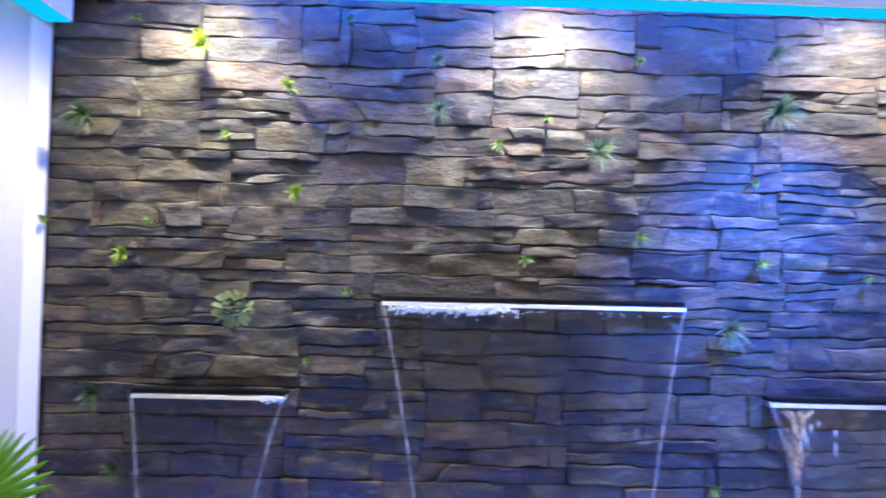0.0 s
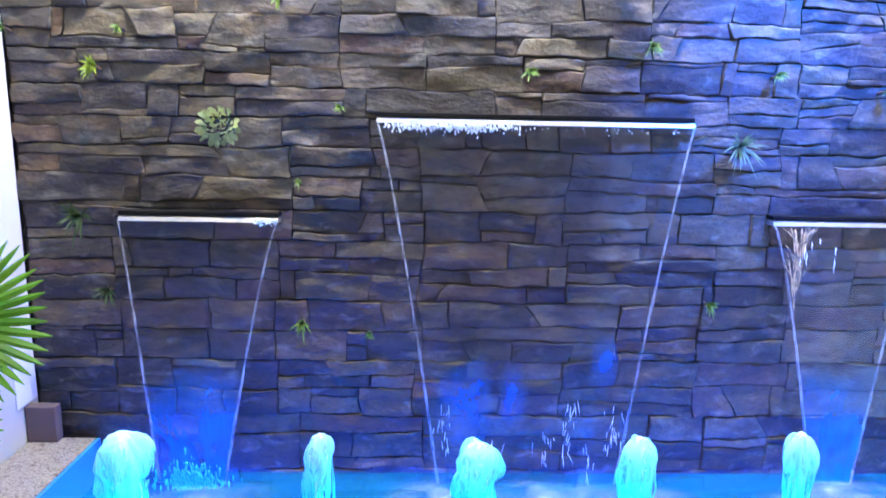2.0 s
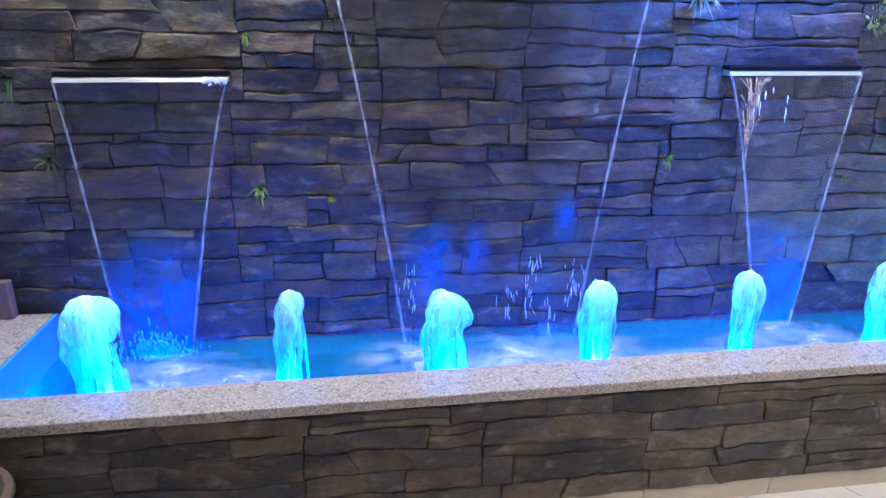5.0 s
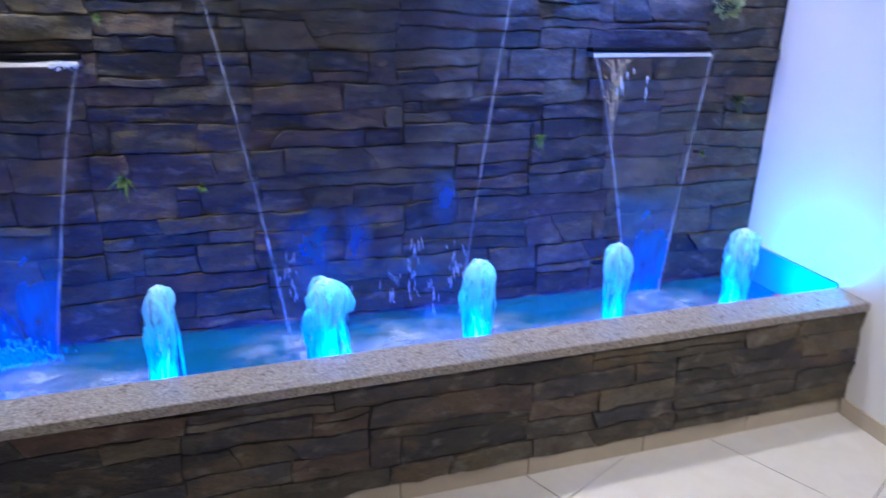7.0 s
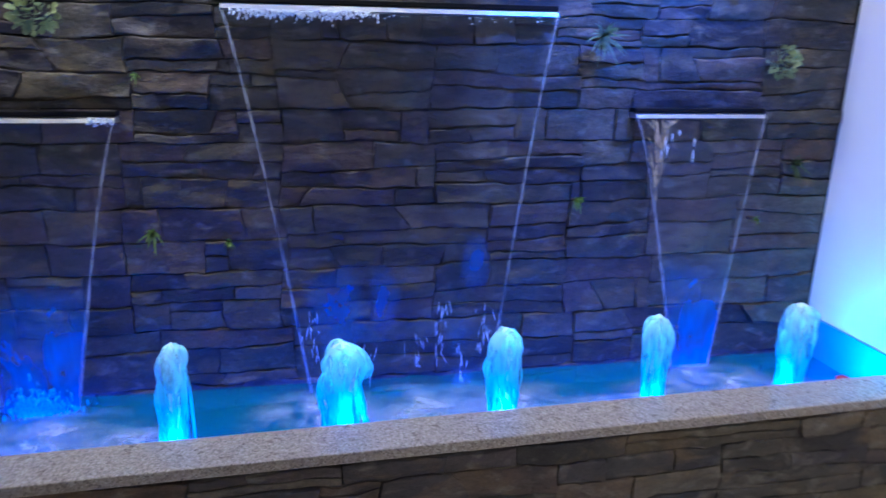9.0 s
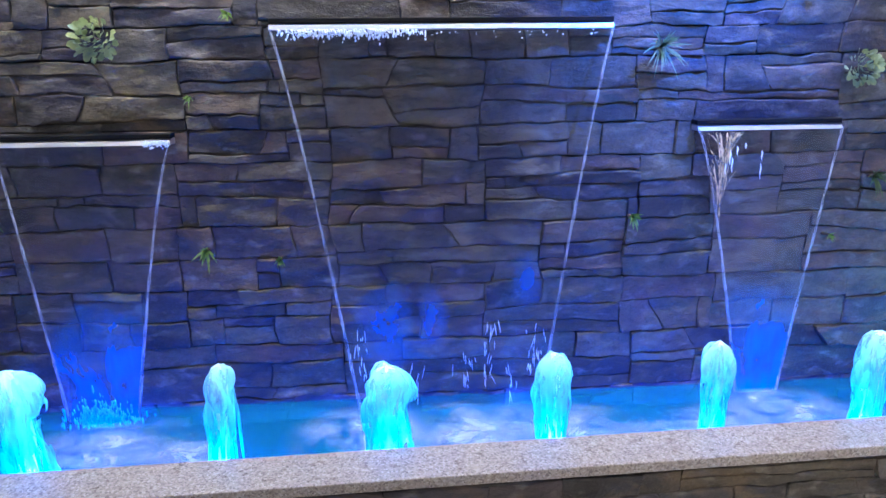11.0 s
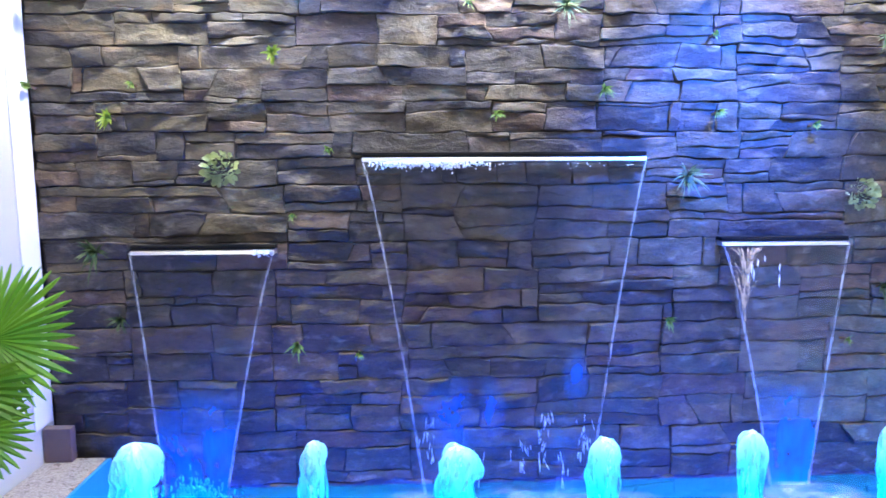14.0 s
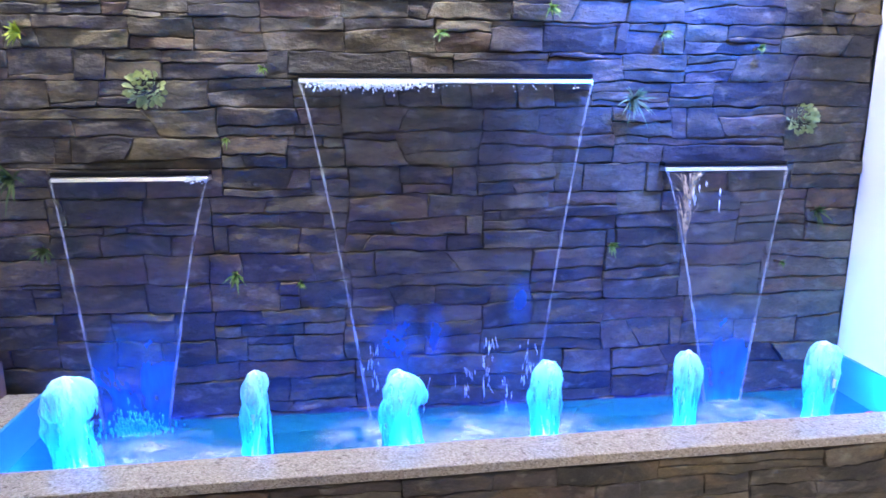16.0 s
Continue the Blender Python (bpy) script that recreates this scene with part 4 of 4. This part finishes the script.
def wall_plant(x, z, seed, kind, size):
    names = {"rosette": ("bromeliad", "bright yellow-green rosette plant growing from the stone joints", BROMELIAD, (28, 0.062, 0.0056, 0.35, 1.0, 0.0)),
             "air": ("air_plant", "spiky silvery-green air plant fixed to the stone wall", AIR_PLANT, (72, 0.066, 0.0019, 0.3, 1.05, 0.0)),
             "dark": ("spiky_plant", "dark green spiky plant growing from the stone wall", DARK_LEAF, (26, 0.075, 0.0042, 0.5, 1.1, 0.0)),
             "pale": ("succulent", "pale green round-leaved succulent growing on the stone wall", SUCCULENT, (74, 0.046, 0.0105, 0.2, 1.15, 1.0)),
             "sprig": ("fern_sprig", "small green sprig growing from a stone joint", SPRIG, (24, 0.040, 0.0034, 0.5, 0.9, 0.0))}
    name, label, mat, (n, length, width, droop, spread, blunt) = names[kind]
    ob = thing(name, pose(x, -0.016, z, 0, 0, 0), label, "plant", "wall plants")
    part("stem", tube([(0, 0.03, -0.004), (0, 0.004, -0.001), (0, -0.008, 0.002)], [0.005, 0.005, 0.003], 6), BARK, ob)
    if blunt:
        bm = cushion(seed, n, 0.0125 * size, 0.0048 * size, 0.028 * size)
    else:
        bm = rosette(seed, n, length * size, width * size, droop, spread)
    part("leaves", bm, mat, ob)


PLANTS = {
    "rosette": [(-1.12, 2.346, 1.15), (-1.357, 1.643, 0.8), (-0.797, 1.858, 0.75), (-0.831, 2.214, 0.8)],
    "air": [(-0.328, 2.142, 0.9), (0.21, 2.021, 1.05), (0.804, 2.158, 1.3), (0.653, 1.436, 1.1), (1.35, 1.92, 1.1), (-0.335, 2.314, 0.65), (0.795, 2.358, 0.8)],
    "dark": [(-1.508, 2.103, 1.1), (-1.436, 1.182, 1.0), (1.397, 1.026, 0.7), (-1.366, 0.941, 0.7)],
    "pale": [(-0.989, 1.473, 1.25), (1.295, 1.371, 1.1)],
    "sprig": [(-1.342, 2.434, 0.9), (-0.63, 2.445, 0.8), (0.039, 2.13, 0.8), (-0.127, 2.037, 0.9), (0.337, 2.326, 0.9), (-1.277, 1.761, 0.7),
              (-1.621, 1.752, 0.9), (-0.615, 1.535, 0.8), (-0.027, 1.654, 1.1), (0.35, 1.738, 1.0), (0.754, 1.66, 0.9), (-0.747, 1.306, 0.6)],
}
LOW_SPRIGS = [(-0.745, 0.838, 1.2), (0.603, 0.915, 1.1), (-0.523, 0.803, 0.7), (1.277, 0.832, 0.6), (-1.034, 2.052, 0.7), (0.732, 1.927, 0.7), (1.105, 1.616, 0.8)]
GROWTH = {"rosette": 1.15, "air": 1.25, "dark": 1.2, "pale": 1.5, "sprig": 1.15}
seed = 40
for kind, spots in [*PLANTS.items(), ("sprig", LOW_SPRIGS)]:
    for px, pz, size in spots:
        seed += 1
        wall_plant(px, pz, seed, kind, size * GROWTH[kind])


# ---- fan palm ----
def fan_leaf(radius, count, spread, seed):
    """A fan of folded segments in the local xy plane, opening along +x."""
    rng = random.Random(seed)
    bm = bmesh.new()
    step = radians(spread) / (count - 1)
    for k in range(count):
        a = -radians(spread) / 2 + k * step
        reach = radius * (0.78 + 0.22 * math.cos(a * 0.8)) * rng.uniform(0.93, 1.04)
        d, s = Vector((math.cos(a), math.sin(a), 0)), Vector((-math.sin(a), math.cos(a), 0))
        bend = rng.uniform(0.02, 0.16)
        rows = []
        for i in range(8):
            f = i / 7
            r = reach * f
            half = min(r * math.tan(step / 2) * 1.02, 0.0088 * (radius / 0.2) * (1 - (max(0.0, f - 0.55) / 0.45) ** 1.6) ** 0.7 + 0.0012)
            sag = -0.10 * radius * f * f - bend * radius * max(0.0, f - 0.55)
            c = d * r + Vector((0, 0, sag))
            fold = half * 0.55
            rows.append([bm.verts.new(c - s * half + Vector((0, 0, -fold))), bm.verts.new(c + Vector((0, 0, fold * 0.4))), bm.verts.new(c + s * half + Vector((0, 0, -fold)))])
        for p, q in zip(rows, rows[1:]):
            for j in (0, 1):
                bm.faces.new((p[j], p[j + 1], q[j + 1], q[j]))
    return bm


palm = thing("fan_palm", pose(-1.385, -0.86, 0), "small potted fan palm with pleated green leaves", "palm")
part("pot", tube([(0, 0, 0.0), (0, 0, 0.03), (0, 0, 0.30), (0, 0, 0.33), (0, 0, 0.345)], [0.11, 0.115, 0.15, 0.165, 0.16], 28), CLAY, palm, "dark clay pot", smooth=True)
part("soil", tube([(0, 0, 0.34), (0, 0, 0.352)], [0.150, 0.14], 24), SOIL, palm)
pts = [(0.01 * math.sin(q * 0.9), 0.01 * math.cos(q * 0.7), 0.33 + 0.066 * q) for q in range(14)]
part("trunk", tube(pts, [(0.03 + 0.004 * (q % 2) - 0.0006 * q) * (1.0, 0.85, 0.45)[max(0, q - 11)] for q in range(14)], 12), BARK, palm, "brown fibrous trunk")
fibre = bmesh.new()
rng = random.Random(5)
for k in range(150):
    a, z, g = rng.uniform(0, 6.28), rng.uniform(0.99, 1.18), rng.uniform(0.7, 1.2)
    c, d = math.cos(a), math.sin(a)
    tube([(0.012 * c, 0.012 * d, z - 0.02), (0.034 * g * c, 0.034 * g * d, z + 0.02 * g), (0.046 * g * c, 0.046 * g * d, z - 0.02), (0.05 * g * c, 0.05 * g * d, z - rng.uniform(0.06, 0.12))],
         [0.003, 0.0075, 0.0055, 0.0012], 6, fibre)
part("fibre", fibre, BARK, palm, "ragged brown leaf bases")
FANS = [((0.07, 0.04, 1.075), 190, (0.95, -0.22, 0.02), 0.215), ((-0.09, 0.04, 1.545), 150, (0.90, -0.2, 0.30), 0.165), ((-0.07, 0.0, 1.445), 115, (0.78, -0.25, -0.45), 0.165),
        ((0.0, 0.02, 0.965), 170, (0.95, -0.3, -0.1), 0.19), ((0.055, -0.02, 0.875), 200, (0.8, -0.35, -0.4), 0.145), ((-0.01, -0.05, 0.84), 180, (0.4, -0.4, -0.8), 0.16),
        ((-0.16, -0.02, 1.15), 190, (-0.9, -0.3, 0.2), 0.19), ((-0.10, 0.09, 1.16), 200, (0.25, 0.1, 0.9), 0.10), ((-0.16, 0.03, 1.40), 180, (-0.8, -0.2, 0.6), 0.17)]
for k, (hub, spread, aim, radius) in enumerate(FANS):
    hub, aim = Vector(hub), Vector(aim).normalized()
    face = Vector((0.12, -1.0, 0.25))
    nz = (face - aim * face.dot(aim)).normalized()
    m = Matrix((aim, nz.cross(aim), nz)).transposed().to_4x4()
    m.translation = hub
    bm = fan_leaf(radius, 24, spread, 60 + k)
    bm.transform(m)
    leaf = part("fan_leaf", bm, PALM_GREEN, palm)
    start = Vector((0.0, 0.0, 1.10 if hub.z > 1.0 else 1.02))
    mid = (start + hub) / 2 + Vector((-0.07 if hub.z > 1.3 else 0.0, -0.01, 0.05))
    part("leaf_stalk", tube([start, mid, hub], [0.005, 0.004, 0.003], 6), PALM_GREEN, leaf)

# ---- stones of the wall, basin and floor ----
rng = random.Random(11)
# bond of the cast panels, row by row: lower and upper edge, then the panels from west to east
BOND = [
    (0.210, 0.300, "323*"),
    (2.300, 2.500, "30(5/3/4)|21(3/5)|25(2/3(6>7)/4)|9(5/4)|12(4/3)|4|22(3/7)|26(6/3)|25(4/5)|24(3/5/4)|10(5/4)|25(2/6)|14(4/6)|76*"),
    (2.105, 2.300, "51(28/42(3|11>10)/33)|29(45/12(3|4|7)/35(3/2))|50(6(7(4/6)>14|6(2/3/4))/4(13>14))|20(47/62)|29(85(5/3)/20)|48(42(15|12)/32(9|14|4)/33(4<16|7))|14(5/2/4(2|6))|81*"),
    (2.000, 2.105, "50|18(3/2/2)|25|7(2/3)|49(2/3)|17(2(2>3)/2(2>5))|32(4(5|6)/1)|41(2(5<6)/3(7>9))|8|74*"),
    (1.895, 2.000, "31(4(6>7)/3)|31(1(5|8)/2)|30(2(5|9)/3/2)|28|21|42(2(3|4)/2(5>6)/1)|16(4/1)|40(2/2(8|6)/1)|11(2/3)|73*"),
    (1.700, 1.895, "14(4/3/3)|38(4(6|13)/5(2|11>7)/2)|51(42(5|26<5)/60(5(3/2)<9|12(3/2)))|49(38(9|14|3)/35/30(14|12))|49(45(15|12)/28(9|11|7)/33(4<15|8))|48(42(2<23|4)/24(5<23)/40(5<10|12))|75*"),
    (1.595, 1.700, "22(4/5)|38(2(5|14)/3(2>3|13))|21(3/2)|22(2/3)|27(2/3)|31(1/2)|19(2/3)|18(1/5)|27(1/6)|4|13(1/3)|8|74*"),
    (1.500, 1.595, "22(3/2)|20(5/1)|9|19(2/3)|33(3/4)|7|41(4/1)|15(1/4)|33(2/5)|28(1/4)|23(3/2)|72*"),
    (1.410, 1.500, "15(1/2)|18|16(4/1)|18(3/2)|17|28(2/3)|16(3/2)|15|5|14|11|15|14|14(1/2)|30(2/2/1)|16(3/2)|27|34"),
    (1.210, 1.410, "87(53(38(2/3(8|15|15))>13)/48(20|3|11<18)/12)|42(33(15|9)/20(14|2|8)/57(13(3/2(4>8))|11(1(3|2)/2)))|49(45/65(11>15(6/4)))|48(47(10|14)/25/35(14|11))|66(60(11(3/3)|3|18(1>2))/15(5|20)/38(10|24))|33(3/4/3)"),
    (1.107, 1.210, "31(2/1)|30(1/2)|26|30(5(3<1)/2)|12(2/3)|19|18(2/1)|10|28(1/1(3>4))|10|25|6|26(1/2)|24|28(1/1)"),
    (0.905, 1.107, "28(4/3/5)|54(50(3|14|12)/18(10|5|16)/40(9|21))|47(30(10|16)/25(21|5)/48(3|14|10))|49(42(15|11)/30(8>14|3)/30(4<15|7))|50(28(12|13)/20(3|23)/25(8>17)/35(24|2))|24(38(9|4)/32/32)|24(5/3/6)|27(3/4/2/5)|20(4/3/4)"),
    (0.700, 0.905, "30(55/50(14|6(1/2)))|50(50(16|12)/50(16|13))|49(50(6|14|7)/48(14|4(1/1)|11))|67(45(5|14>15)/25(10|25)/35(8>8|10|8))|28(40/25(4|10)/25/15)|30(45/20/40)|33(45/60(11|5))|36(3/4/3)"),
    (0.500, 0.700, "27(60/40(8|14))|54(50(10|20)/45(10|9|10))|46(25(9>15)/22(5|20)/45(6|9(1/2)|10))|50(35(9|16)/30/40(5|10|11))|48(50(10|14)/30/25)|32(40/55(8>9|3))|47(1/1(3|4))|19(1/1)"),
    (0.300, 0.500, "39(3/2(3|4))|49(2(3|5)/3)|42(3/5(4|6)/2)|49(3(4|6)/2/3)|50(4/3(2|3)/2)|52(2/3(4|5))|42(3/4)"),
    (2.500, 2.715, "323*"),
]
field, panels = cladding(WEST + 0.004, EAST - 0.004, BOND, rng)
lay(field, panels, rng, wall_north, lambda x, z: 0.42 < z < 1.72 and -1.25 < x < 1.3, lambda x, d, z: (x, 0.012 - d, z))
rng = random.Random(17)
FRONT_BOND = [(0.066, 0.137, "36|42(1/1)|50(3>4)|30|44(2|3)|48|36(1/1)|36"),
              (0.137, 0.342, "57(4(3|5)/3/5(6>4))|48(3(7|4)/5(3|9)/4)|48(4(10|5(1/2))/4(3>9)/4(6|5))|47(5(5>6)/2/5(2|9))|49(4(3|4|3)/4(5|6)/3(4>5))|49(3/3(4|5)/3/3)|24(4/3/4)"),
              (0.342, 0.398, "40|60(3>4)|35(1/1)|42|30(2|1)|50(1/1)|46")]
front, panels = cladding(WEST + 0.004, EAST - 0.004, FRONT_BOND, rng)
lay(front, panels, rng, basin, lambda x, z: True, lambda x, d, z: (x, cope_front(x) + 0.008 - d * 0.8, z), 1.7)

# floor tiles laid slantwise
ux, uy = Vector((0.892, 0.452)), Vector((-0.452, 0.892))
origin, pitch = Vector((0.433, -0.772)), 0.60
tile_me = mesh_of("floor_tile", box((0.0015, 0.0015, -0.007), (pitch - 0.0015, pitch - 0.0015, 0), 0.001), TILE)
EDGES = [(Vector((WEST, 0, 0)), Vector((-1, 0, 0))), (Vector((EAST, 0, 0)), Vector((1, 0, 0))), (Vector((0, SOUTH, 0)), Vector((0, -1, 0))), (Vector((0, -0.2, 0)), Vector((0, 1, 0)))]
for i in range(-9, 7):
    for j in range(-10, 5):
        c = origin + ux * (i * pitch) + uy * (j * pitch)
        mid = c + (ux + uy) * pitch / 2
        if WEST - 0.45 < mid.x < EAST + 0.45 and SOUTH - 0.4 < mid.y < -0.2:
            m = Matrix.Translation((c.x, c.y, 0)) @ Matrix.Rotation(math.atan2(ux.y, ux.x), 4, "Z")
            corners = [c + ux * (a * pitch) + uy * (b * pitch) for a in (0, 1) for b in (0, 1)]
            cuts = [(co, no) for co, no in EDGES if any((q.to_3d() - co).dot(no) > 0 for q in corners)]
            me = tile_me
            if cuts:
                bm = bmesh.new()
                bm.from_mesh(tile_me)
                for co, no in cuts:
                    near = m.inverted() @ co
                    bmesh.ops.bisect_plane(bm, geom=bm.verts[:] + bm.edges[:] + bm.faces[:], plane_co=near, plane_no=m.inverted().to_3x3() @ no, clear_outer=True)
                if not bm.faces:
                    bm.free()
                    continue
                me = mesh_of("floor_tile", bm, TILE)
            ob = new("floor_tile", me)
            ob.matrix_world = m
            ob.parent = floor
